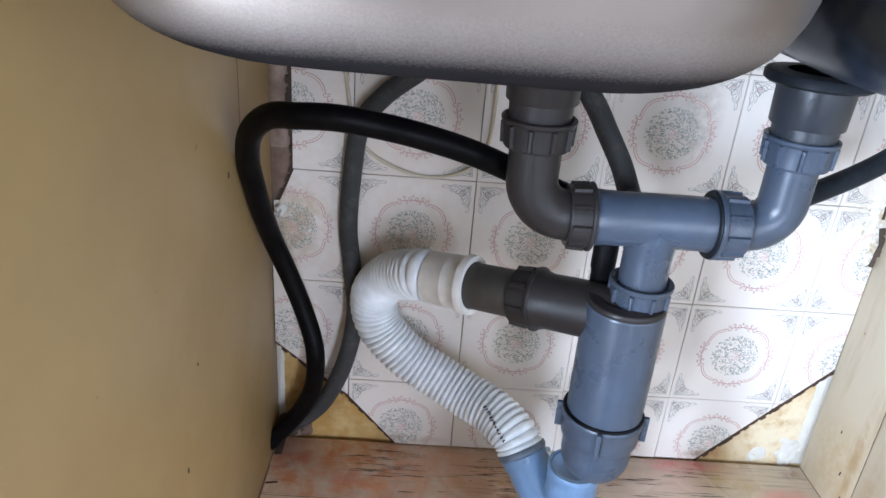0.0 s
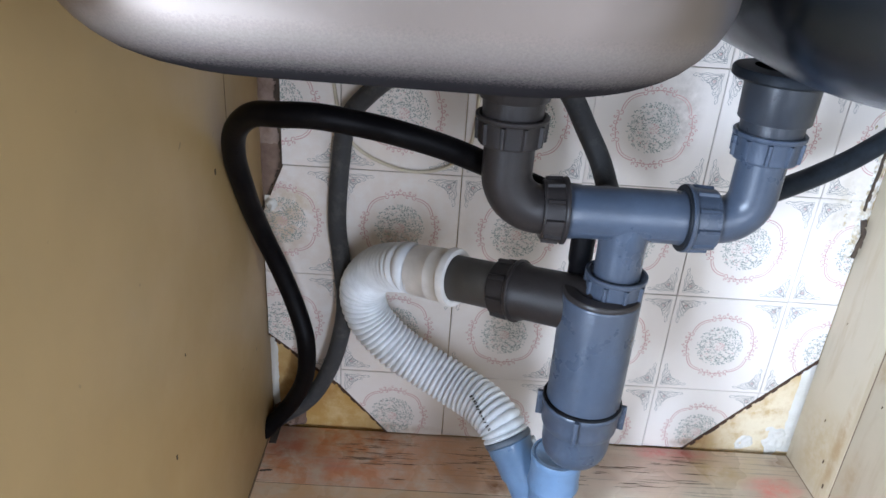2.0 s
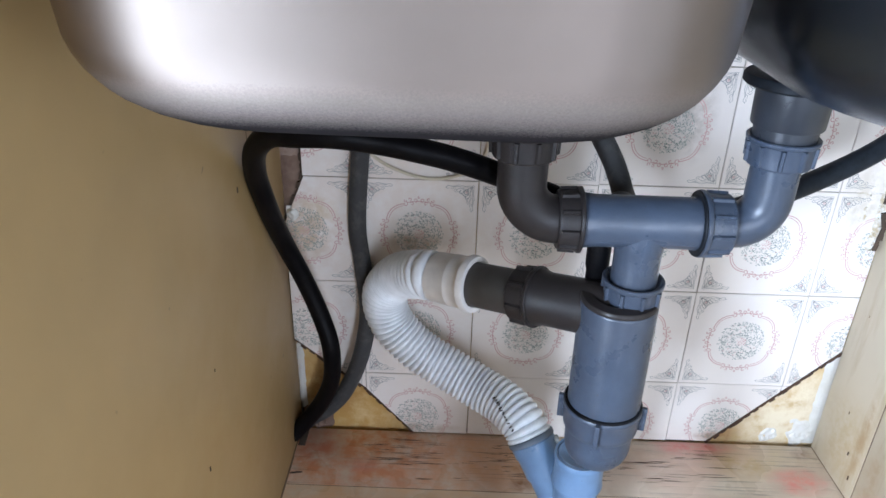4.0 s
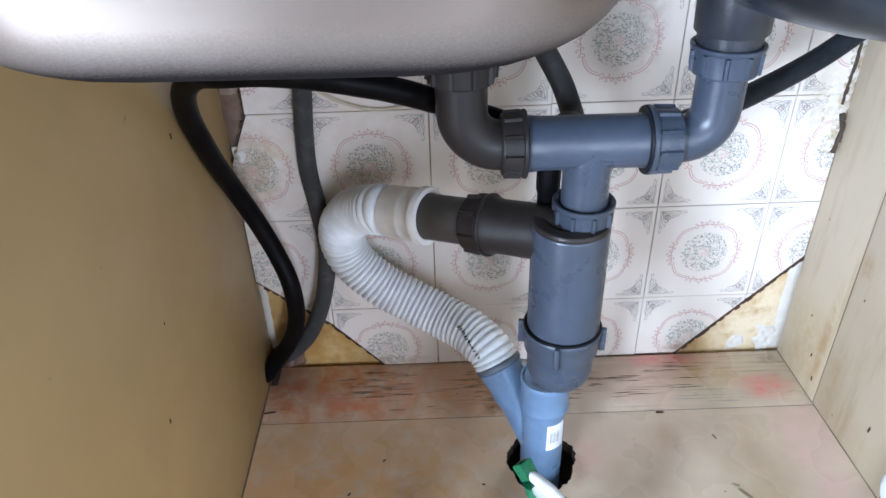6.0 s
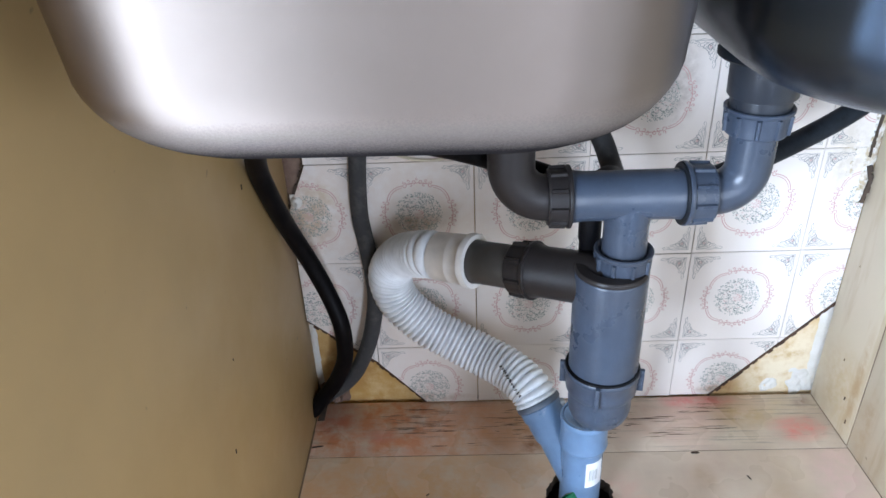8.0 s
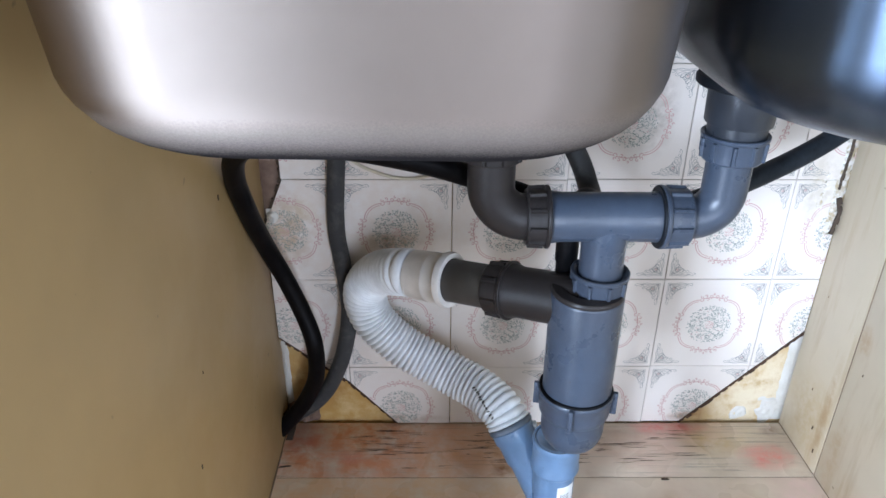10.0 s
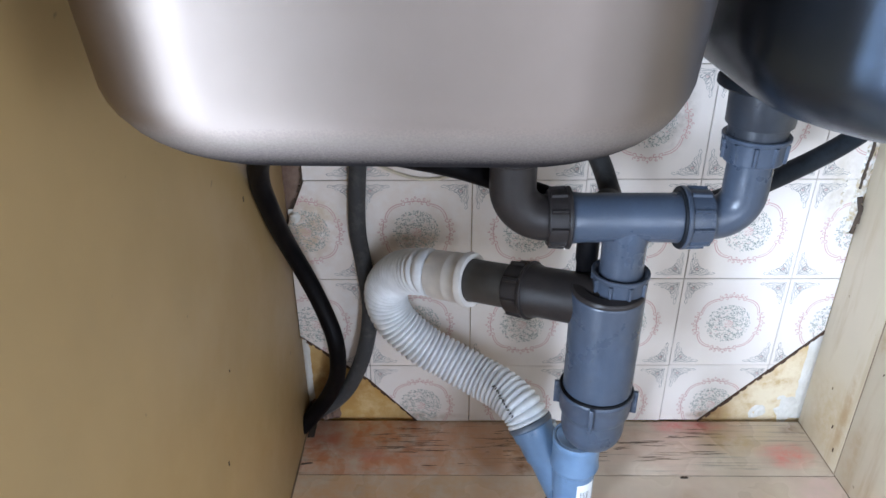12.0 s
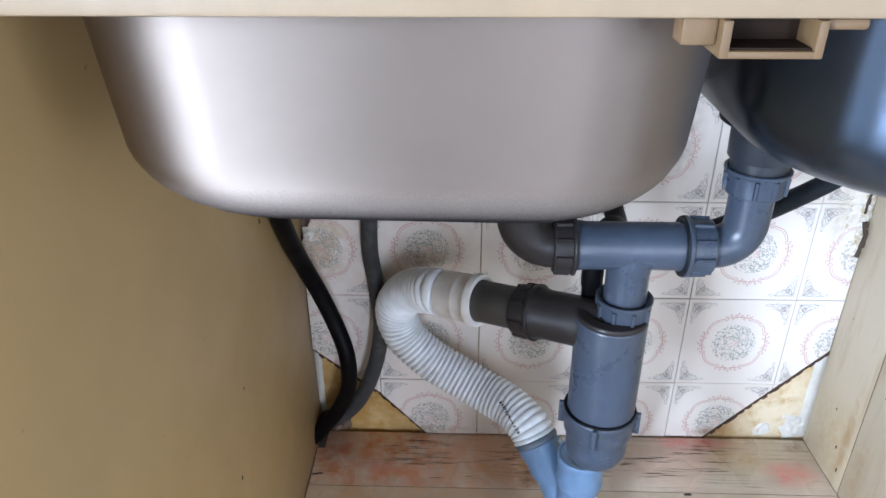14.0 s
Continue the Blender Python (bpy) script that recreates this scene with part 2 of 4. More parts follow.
M_BASE = floor_wood("pale_worn_board", (0.81, 0.64, 0.49), (0.79, 0.56, 0.45), (0.12, 0.07, 0.04), 0.0, 0.05, 0.25, (
    ((-0.12, -0.40, 0), (0.34, 0.42, 0), 1.0, (0.76, 0.46, 0.22)), ((-0.15, -0.3, 0), (0.3, 0.3, 0), 0.8, (0.74, 0.44, 0.21)), ((-0.2, -0.26, 0), (0.06, 0.1, 0), 0.5, (0.68, 0.42, 0.25)), ((0.07, -0.155, 0), (0.05, 0.035, 0), 0.7, (0.66, 0.42, 0.24)),
    ((0.49, -0.2, 0), (0.05, 0.16, 0), 0.8, (0.82, 0.58, 0.52)), ((0.40, -0.22, 0), (0.06, 0.12, 0), 0.5, (0.60, 0.45, 0.26)), ((0.306, -0.165, 0), (0.02, 0.03, 0), 0.6, (0.55, 0.38, 0.22)),
    ((0.19, -0.19, 0), (0.05, 0.05, 0), 0.6, (0.74, 0.46, 0.36)), ((0.172, -0.21, 0), (0.02, 0.035, 0), 0.7, (0.35, 0.2, 0.12))), 0.4)
M_STEEL = steel("satin_steel", 0.3)
M_BOWL = darkened_steel("dark_underside_steel", 0.66, 0.658, 0.681, 0.0, 0.25, 0.0, (0.014, 0.012, 0.013), 0.06)
# dark blue of the reflections is put into this steel's colour
M_HALFBOWL = darkened_steel("reflection_tinted_steel", 0.2, 0.7, 0.8, 0.97, 0.05, 0.95, (0.085, 0.112, 0.155), 0.5)
M_CHROME = steel("polished_steel", 0.1)
M_PVC = plastic("grey_pvc", (0.047, 0.063, 0.092), (0.05, 0.042, 0.036), 0.3, 0.5)
M_PVC_TAIL = plastic("slate_grey_pvc", (0.026, 0.031, 0.04), (0.04, 0.036, 0.033), 0.3, 0.4)
M_PVC_DARK = plastic("dark_grey_pvc", (0.022, 0.0185, 0.018), (0.034, 0.024, 0.018), 0.36, 0.5, 0.25)
M_PVC_WARM = plastic("warm_grey_pvc", (0.058, 0.054, 0.05), (0.06, 0.045, 0.035), 0.4, 0.4)
M_CUFF = plastic("yellowed_white_plastic", (0.79, 0.76, 0.72), (0.7, 0.64, 0.57), 0.4, 0.2)
M_PVC_BLUE = plastic("blue_grey_pvc", (0.135, 0.23, 0.37), (0.1, 0.12, 0.14), 0.3, 0.35)
M_SEAL = plastic("pale_grey_plastic", (0.45, 0.47, 0.47), (0.3, 0.28, 0.25), 0.45, 0.4)
M_RIM = plastic("dull_grey_plastic", (0.10, 0.13, 0.17), (0.1, 0.1, 0.1), 0.45, 0.4)
M_WHITE = plastic("white_plastic", (0.81, 0.84, 0.87), (0.6, 0.55, 0.47), 0.35, 0.12)
# last colour: painted sheen on the right-hand length of the hose
M_BLACK = rubber("black_rubber", (0.004, 0.0035, 0.004), (0.012, 0.010, 0.009), 0.42, (0.024, 0.029, 0.036))
M_GREYHOSE = rubber("grey_hose_plastic", (0.054, 0.053, 0.053), (0.12, 0.11, 0.1), 0.42)
M_WIRE = plastic("cream_wire", (0.6, 0.52, 0.38), (0.4, 0.3, 0.2), 0.4)
M_SPLIT = plaster("dark_split", (0.04, 0.018, 0.01), (0.1, 0.05, 0.025))
M_GAP = plaster("dusty_joint", (0.13, 0.08, 0.05), (0.3, 0.21, 0.14))
M_DIRT_SHADE = plaster("dark_dirt_and_shade", (0.05, 0.035, 0.025), (0.09, 0.06, 0.04))
M_INK = Nodes("black_ink").done((0.02, 0.02, 0.025), 0.5)
M_GREENP = plastic("green_plastic", (0.006, 0.13, 0.06), (0.01, 0.07, 0.035), 0.3, 0.2)
M_RED = plastic("red_plastic", (0.55, 0.02, 0.015), (0.3, 0.02, 0.01), 0.3, 0.2)
M_CLEAR = Nodes("cloudy_plastic").done((0.75, 0.78, 0.75), 0.25, 0.0, Transmission_Weight=0.5)
M_RAIL = painted_panel("cream_rail_paint", (0.28, 0.20, 0.125), (0.4, 0.28, 0.15), (1, 4, 4), 0.3)
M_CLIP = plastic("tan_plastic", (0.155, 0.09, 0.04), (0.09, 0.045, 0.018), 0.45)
M_CLIP_SHADE = plastic("shaded_tan_plastic", (0.014, 0.006, 0.0025), (0.03, 0.014, 0.006), 0.6, 0.5, 0.2)
M_SCUFF = plaster("olive_scuff", (0.24, 0.21, 0.14), (0.42, 0.35, 0.24))
M_ROOM = plaster("room_paint", (0.27, 0.225, 0.18), (0.33, 0.28, 0.23))
M_ROOMFLOOR = floor_wood("room_floor", (0.22, 0.165, 0.12), (0.2, 0.14, 0.1), (0.1, 0.06, 0.04), 0.2)
M_GLASS = Nodes("window_glass").done((1, 1, 1), 0.0, 0.0, Transmission_Weight=1.0, IOR=1.45)


# ---- mesh helpers ----
def part(name, bm, material, parent=None, label="", smooth=True, angle=40):
    me = bpy.data.meshes.new(name)
    bm.normal_update()
    bm.to_mesh(me)
    bm.free()
    for m in material if isinstance(material, (list, tuple)) else [material]:
        me.materials.append(m)
    if smooth:
        me.shade_smooth()
        me.set_sharp_from_angle(angle=radians(angle))
    ob = new(name, me)
    if parent:
        ob.parent = parent
    if label:
        ob["label"] = label
    return ob


def thing(name, label, category, group="", kind=""):
    return tagged(new(name), label, category, group, kind)


def box(bm, x0, x1, y0, y1, z0, z1, bevel=0.0, m=None):
    r = bmesh.ops.create_cube(bm, size=1)
    vs = r["verts"]
    mm = Matrix.Translation(((x0 + x1) / 2, (y0 + y1) / 2, (z0 + z1) / 2)) @ Matrix.Diagonal((x1 - x0, y1 - y0, z1 - z0, 1))
    bmesh.ops.transform(bm, matrix=(m @ mm) if m else mm, verts=vs)
    if bevel:
        es = list({e for v in vs for e in v.link_edges})
        bmesh.ops.bevel(bm, geom=es, offset=bevel, segments=2, affect="EDGES", profile=0.5)
    return bm


def axis_pose(a, b):
    a, b = Vector(a), Vector(b)
    return Matrix.Translation(a) @ (b - a).to_track_quat("Z", "Y").to_matrix().to_4x4()


def lathe(bm, profile, m=None, seg=40, cap=True):
    """Turns (radius, height) pairs round the z axis of m."""
    m = m or Matrix.Identity(4)
    rings = []
    for r, h in profile:
        rings.append([bm.verts.new(m @ Vector((r * math.cos(2 * math.pi * i / seg), r * math.sin(2 * math.pi * i / seg), h))) for i in range(seg)])
    for a, b in zip(rings, rings[1:]):
        for i in range(seg):
            j = (i + 1) % seg
            bm.faces.new((a[i], a[j], b[j], b[i]))
    if cap:
        bm.faces.new(list(reversed(rings[0])))
        bm.faces.new(rings[-1])
    bmesh.ops.recalc_face_normals(bm, faces=bm.faces[:])
    return bm


def spline(points, steps=12):
    ps = [Vector(p) for p in points]
    ps = [ps[0] * 2 - ps[1]] + ps + [ps[-1] * 2 - ps[-2]]
    out = []
    for i in range(1, len(ps) - 2):
        a, b, c, d = ps[i - 1:i + 3]
        for k in range(steps):
            t = k / steps
            out.append(0.5 * (2 * b + (c - a) * t + (2 * a - 5 * b + 4 * c - d) * t * t + (3 * b - a - 3 * c + d) * t ** 3))
    out.append(ps[-2].copy())
    return out


def even(path, gap):
    """The same path with points an even gap apart."""
    out, left = [path[0].copy()], gap
    for a, b in zip(path, path[1:]):
        d = (b - a).length
        while d >= left and d > 1e-9:
            a = a + (b - a) * (left / d)
            out.append(a.copy())
            d = (b - a).length
            left = gap
        left -= d
    return out


def sweep(bm, path, radius, seg=20, cap=True):
    """A tube along path; radius is a number or a function of the length walked and the total."""
    total = sum((b - a).length for a, b in zip(path, path[1:]))
    n = (path[1] - path[0]).orthogonal().normalized()
    rings, s = [], 0.0
    for i, p in enumerate(path):
        t = (path[min(i + 1, len(path) - 1)] - path[max(i - 1, 0)]).normalized()
        n = (n - t * n.dot(t)).normalized()
        q = t.cross(n)
        r = radius(s, total) if callable(radius) else radius
        rings.append([bm.verts.new(p + (n * math.cos(2 * math.pi * k / seg) + q * math.sin(2 * math.pi * k / seg)) * r) for k in range(seg)])
        if i + 1 < len(path):
            s += (path[i + 1] - p).length
    for a, b in zip(rings, rings[1:]):
        for k in range(seg):
            j = (k + 1) % seg
            bm.faces.new((a[k], a[j], b[j], b[k]))
    if cap:
        bm.faces.new(list(reversed(rings[0])))
        bm.faces.new(rings[-1])
    bmesh.ops.recalc_face_normals(bm, faces=bm.faces[:])
    return bm


def bend(a, corner, b, r, steps=12):
    """Straight from a, round the corner with radius r, straight to b."""
    a, c, b = Vector(a), Vector(corner), Vector(b)
    u, v = (a - c).normalized(), (b - c).normalized()
    d = r / math.tan(u.angle(v) / 2)
    p, q = c + u * d, c + v * d
    o = c + (u + v).normalized() * (r / math.sin(u.angle(v) / 2))
    arc = []
    for i in range(steps + 1):
        k = (p - o).slerp(q - o, i / steps) if hasattr(p, "slerp") else (p - o).lerp(q - o, i / steps)
        arc.append(o + k.normalized() * r)
    return [a] + arc + [b]


def ribbed(bm, profile, m, ribs, width, lift, seg):
    """Turned rings in which a profile point (radius, height, True) is raised by lift at each rib."""
    rings = []
    for r, h, raised in profile:
        ring = []
        for i in range(seg):
            a = 2 * math.pi * i / seg
            off = abs((a * ribs / (2 * math.pi) + 0.5) % 1 - 0.5) * 2 * math.pi / ribs * r
            q = r + (lift if raised and off < width / 2 else 0)
            ring.append(bm.verts.new(m @ Vector((q * math.cos(a), q * math.sin(a), h))))
        rings.append(ring)
    for a, b in zip(rings, rings[1:]):
        for i in range(seg):
            j = (i + 1) % seg
            bm.faces.new((a[i], a[j], b[j], b[i]))
    bmesh.ops.recalc_face_normals(bm, faces=bm.faces[:])
    return bm


def nut(name, m, r, length, parent, mat, ribs=10, flip=False, label=""):
    """A union nut with grip ribs and a flared lip, along the z axis of m."""
    L = length
    prof = [(r * 0.70, 0.0005, 0), (r * 0.89, 0, 0), (r * 0.92, 0.0012, 0), (r * 0.925, L * 0.08, 0), (r * 0.925, L * 0.1, 1), (r * 0.95, L * 0.78, 1), (r * 0.955, L * 0.8, 0), (r * 1.01, L * 0.83, 0), (r * 1.03, L * 0.87, 0), (r * 1.035, L * 0.97, 0), (r * 1.01, L, 0), (r * 0.93, L * 0.995, 0), (r * 0.80, L * 0.86, 0), (r * 0.70, L * 0.85, 0)]
    if flip:
        prof = [(a, L - h, k) for a, h, k in reversed(prof)]
    return part(name, ribbed(bmesh.new(), prof, m, ribs, 0.0036, r * 0.085, ribs * 16), mat, parent, label, True, 35)


# ---- room and cabinet shell ----
LX, RX, RX2, FRONT = -0.251, 0.518, 0.529, -0.625


def slab(name, x0, x1, y0, y1, z0, z1, mat, kind="structure", label="", bevel=0.0015, category=""):
    ob = part(name, box(bmesh.new(), x0, x1, y0, y1, z0, z1, bevel), mat, None, "", True, 30)
    return tagged(ob, label, category, "", kind)


slab("floor", -2.6, 1.6, -2.6, 0.02, -0.2, -0.1, M_ROOMFLOOR, label="brown wooden kitchen floor")
slab("ceiling", -2.6, 1.6, -2.6, 0.1, 2.4, 2.5, M_ROOM, label="plain painted kitchen ceiling")
wy0, wy1, wez1 = WEST_Y - WEST_W / 2, WEST_Y + WEST_W / 2, WEST_Z + WEST_H
bm = bmesh.new()
box(bm, -2.7, -2.6, -2.7, wy0, -0.2, 2.5)
box(bm, -2.7, -2.6, wy1, 0.1, -0.2, 2.5)
box(bm, -2.7, -2.6, wy0, wy1, -0.2, WEST_Z)
box(bm, -2.7, -2.6, wy0, wy1, wez1, 2.5)
tagged(part("wall_west", bm, M_ROOM, None, "", False), "painted kitchen wall with a window opening", "", "", "structure")
west = tagged(new("window_3"), "white framed kitchen window with daylight", "", "", "structure")
bm = bmesh.new()
for a, b, c, d in ((wy0, wy0 + 0.06, WEST_Z, wez1), (wy1 - 0.06, wy1, WEST_Z, wez1), (wy0 + 0.06, wy1 - 0.06, WEST_Z, WEST_Z + 0.06), (wy0 + 0.06, wy1 - 0.06, wez1 - 0.06, wez1)):
    box(bm, -2.68, -2.63, a, b, c, d, 0.004)
part("window_frame", bm, M_WHITE, west)
pane = part("pane", box(bmesh.new(), -2.657, -2.653, wy0 + 0.06, wy1 - 0.06, WEST_Z + 0.06, wez1 - 0.06), M_GLASS, west)
pane.visible_shadow = False
ez1 = EAST_Z + EAST_H
bm = bmesh.new()
box(bm, 1.6, 1.7, -2.7, EAST_Y - EAST_W / 2, -0.2, 2.5)
box(bm, 1.6, 1.7, EAST_Y + EAST_W / 2, 0.1, -0.2, 2.5)
box(bm, 1.6, 1.7, EAST_Y - EAST_W / 2, EAST_Y + EAST_W / 2, -0.2, EAST_Z)
box(bm, 1.6, 1.7, EAST_Y - EAST_W / 2, EAST_Y + EAST_W / 2, ez1, 2.5)
tagged(part("wall_east", bm, M_ROOM, None, "", False), "painted kitchen wall with a window opening", "", "", "structure")
# unseen glazed door, added to go with the east fill lamp
east = tagged(new("window_2"), "added unseen glazed door for the east fill light", "", "", "structure")
bm = bmesh.new()
ey0, ey1 = EAST_Y - EAST_W / 2, EAST_Y + EAST_W / 2
for a, b, c, d in ((ey0, ey0 + 0.06, EAST_Z, ez1), (ey1 - 0.06, ey1, EAST_Z, ez1), (ey0 + 0.06, ey1 - 0.06, EAST_Z, EAST_Z + 0.06), (ey0 + 0.06, ey1 - 0.06, ez1 - 0.06, ez1)):
    box(bm, 1.63, 1.68, a, b, c, d, 0.004)
part("window_frame", bm, M_WHITE, east)
pane = part("pane", box(bmesh.new(), 1.653, 1.657, ey0 + 0.06, ey1 - 0.06, EAST_Z + 0.06, ez1 - 0.06), M_GLASS, east)
pane.visible_shadow = False
slab("wall_north_upper", -2.6, 1.6, 0.07, 0.17, -0.1, 2.4, M_ROOM, label="plain painted wall behind the cabinet")
wx0, wx1, wz1 = WIN_X - WIN_W / 2, WIN_X + WIN_W / 2, WIN_Z + WIN_H
bm = bmesh.new()
box(bm, -2.6, wx0, -2.7, -2.6, -0.2, 2.5)
dx0, dx1, dz1 = DOOR_X - DOOR_W / 2, DOOR_X + DOOR_W / 2, DOOR_Z + DOOR_H
box(bm, dx1, 1.6, -2.7, -2.6, -0.2, 2.5)
box(bm, dx0, dx1, -2.7, -2.6, -0.2, DOOR_Z)
box(bm, dx0, dx1, -2.7, -2.6, dz1, 2.5)
box(bm, wx1, dx0, -2.7, -2.6, -0.2, 2.5)
box(bm, wx0, wx1, -2.7, -2.6, -0.2, WIN_Z)
box(bm, wx0, wx1, -2.7, -2.6, wz1, 2.5)
tagged(part("wall_south", bm, M_ROOM, None, "", False), "painted kitchen wall with a window opening", "", "", "structure")
window = tagged(new("window_1"), "white framed kitchen window with daylight", "", "", "structure")
bm = bmesh.new()
for a, b, c, d in ((wx0, wx0 + 0.06, WIN_Z, wz1), (wx1 - 0.06, wx1, WIN_Z, wz1), (wx0 + 0.06, wx1 - 0.06, WIN_Z, WIN_Z + 0.06), (wx0 + 0.06, wx1 - 0.06, wz1 - 0.06, wz1), (WIN_X - 0.03, WIN_X + 0.03, WIN_Z + 0.06, wz1 - 0.06)):
    box(bm, a, b, -2.68, -2.63, c, d, 0.004)
part("window_frame", bm, M_WHITE, window)
for a, b in ((wx0 + 0.06, WIN_X - 0.03), (WIN_X + 0.03, wx1 - 0.06)):
    pane = part("pane", box(bmesh.new(), a, b, -2.657, -2.653, WIN_Z + 0.06, wz1 - 0.06), M_GLASS, window)
    pane.visible_shadow = False

door = tagged(new("door_1"), "white framed glazed door with daylight", "", "", "structure")
bm = bmesh.new()
for a, b, c, d in ((dx0, dx0 + 0.06, DOOR_Z, dz1), (dx1 - 0.06, dx1, DOOR_Z, dz1), (dx0 + 0.06, dx1 - 0.06, DOOR_Z, DOOR_Z + 0.06), (dx0 + 0.06, dx1 - 0.06, dz1 - 0.06, dz1)):
    box(bm, a, b, -2.68, -2.63, c, d, 0.004)
part("door_frame", bm, M_WHITE, door)
pane = part("pane", box(bmesh.new(), dx0 + 0.06, dx1 - 0.06, -2.657, -2.653, DOOR_Z + 0.06, dz1 - 0.06), M_GLASS, door)
pane.visible_shadow = False

# cabinet
cab = thing("sink_cabinet", "old beige painted wooden cabinet under the sink", "cabinet")
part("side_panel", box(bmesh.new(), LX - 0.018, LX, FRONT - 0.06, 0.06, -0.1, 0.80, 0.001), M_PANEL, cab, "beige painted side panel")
part("panel_groove", box(bmesh.new(), LX - 0.002, LX + 0.0003, -0.1254, -0.1246, 0.47, 0.80), M_DIRT_SHADE, cab, "fine dark groove")
bm = bmesh.new()
box(bm, 0, 0.02, -0.111, 0.0, -0.1, 0.80, 0.0012, pose(RX, 0, 0, 0, 0, 2.0))
part("rear_batten", bm, M_PANEL_R, cab, "cream painted plank with stains")
bm = bmesh.new()
box(bm, 0, 0.02, FRONT + 0.112, 0.0, -0.1, 0.80, 0.0012, pose(0.5222, -0.1128, 0, 0, 0, 2.2))
part("side_panel", bm, M_PANEL_R, cab, "cream painted side panel with stains")

# bottom: rear board and front board with the pipe hole
part("bottom_plank", box(bmesh.new(), LX + 0.001, RX + 0.006, -0.1155, -0.001, -0.018, 0, 0.001), M_BOARD, cab, "worn pinkish plank with cracks")
HX, HY = 0.131, -0.195


def holed_board(bm, x0, x1, y0, y1, z0, z1):
    n = 96
    ring = []
    for i in range(n):
        a = 2 * math.pi * i / n
        r = 0.0432 + 0.006 * noise.noise(Vector((math.cos(a) * 1.7, math.sin(a) * 1.7, 2.2))) + 0.003 * noise.noise(Vector((math.cos(a) * 9, math.sin(a) * 9, 5)))
        ring.append((HX + r * math.cos(a), HY + 1.1 * r * math.sin(a)))
    outer = []
    for i in range(n):
        a = 2 * math.pi * i / n
        c, s = math.cos(a), math.sin(a)
        k = min((x1 - HX) / c if c > 1e-9 else 9, (x0 - HX) / c if c < -1e-9 else 9, (y1 - HY) / s if s > 1e-9 else 9, (y0 - HY) / s if s < -1e-9 else 9)
        outer.append((HX + k * c, HY + k * s))
    corners = {}
    for cx, cy in ((x0, y0), (x1, y0), (x1, y1), (x0, y1)):
        a = math.atan2(cy - HY, cx - HX) % (2 * math.pi)
        corners[int(a / (2 * math.pi) * n)] = (cx, cy)
    up = [bm.verts.new((x, y, z1)) for x, y in ring]
    dn = [bm.verts.new((x, y, z0)) for x, y in ring]
    out = [bm.verts.new((x, y, z1)) for x, y in outer]
    for i in range(n):
        j = (i + 1) % n
        bm.faces.new((up[i], out[i], out[j], up[j]))
        bm.faces.new((up[i], up[j], dn[j], dn[i])).material_index = 1
        if i in corners:
            bm.faces.new((out[i], bm.verts.new((*corners[i], z1)), out[j]))
    return bm


bm = holed_board(bmesh.new(), LX + 0.001, RX2 + 0.008, FRONT, -0.1168, -0.018, 0)
part("bottom_board", bm, [M_BASE, M_DIRT_SHADE], cab, "pale worn board with a rough hole", True, 30)
# near-black sheet added to give the shade under hole and gap
part("bottom_shade_sheet", box(bmesh.new(), LX, RX2, FRONT, -0.01, -0.098, -0.09), M_DIRT_SHADE, cab, "dark sheet in place of the shade below the board")
part("edge_gap", box(bmesh.new(), LX - 0.0005, LX + 0.0010, FRONT, -0.004, -0.01, 0.0010, 0.0003), M_GAP, cab, "dark dirty gap along the side panel")
bm = box(bmesh.new(), -0.0005, 0.001, FRONT + 0.112, 0.0, -0.01, 0.0007, 0.0002, pose(0.5222, -0.1128, 0, 0, 0, 2.2))
part("edge_gap", bm, M_GAP, cab, "dark dirty gap along the side panel")
bm = box(bmesh.new(), -0.0008, 0.001, -0.111, -0.002, -0.01, 0.0010, 0.0003, pose(RX, 0, 0, 0, 0, 2.0))
part("edge_gap", bm, M_GAP, cab, "dark dirty gap along the side panel")
part("panel_joint", box(bmesh.new(), 0.5226, 0.53, -0.1128, -0.1112, 0.0, 0.80), M_GAP, cab, "dark joint between side planks")
part("plank_gap", box(bmesh.new(), LX + 0.003, RX + 0.004, -0.1167, -0.1156, -0.012, -0.0003), M_GAP, cab, "dark gap between the boards")
part("corner_hole", box(bmesh.new(), LX + 0.0025, LX + 0.013, -0.04, -0.004, -0.016, 0.0006, 0.0003), M_DIRT_SHADE, cab, "dark rough hole where the hoses leave")
part("side_gap", box(bmesh.new(), LX + 0.0002, LX + 0.0022, FRONT, -0.0625, -0.012, 0.0005), M_GAP, cab, "dark dirty joint along the side panel")
part("side_gap", box(bmesh.new(), -0.0010, -0.0002, -0.110, -0.002, -0.012, 0.0006, 0, pose(RX, 0, 0, 0, 0, 2.0)), M_GAP, cab, "dark dirty joint along the side panel")
part("side_gap", box(bmesh.new(), -0.0010, -0.0002, FRONT + 0.13, -0.002, -0.012, 0.0006, 0, pose(0.5222, -0.1128, 0, 0, 0, 2.2)), M_GAP, cab, "dark dirty joint along the side panel")
part("plinth", box(bmesh.new(), LX, RX2, FRONT + 0.03, FRONT + 0.048, -0.1, -0.018), M_PANEL, cab)

# front rail with its plastic bracket
part("front_rail", box(bmesh.new(), LX, RX2 + 0.01, FRONT - 0.001, FRONT + 0.02, 0.7665, 0.80, 0.002), M_RAIL, cab, "cream painted front rail")
br = thing("rail_bracket", "tan plastic clip bracket under the front rail", "bracket")
bm = bmesh.new()
bx0, bx1, bz0, bz1 = 0.0675, 0.1045, 0.7525, 0.766
FB = FRONT
box(bm, bx0, bx0 + 0.0035, FB, FB + 0.02, bz0, bz1, 0.0006)
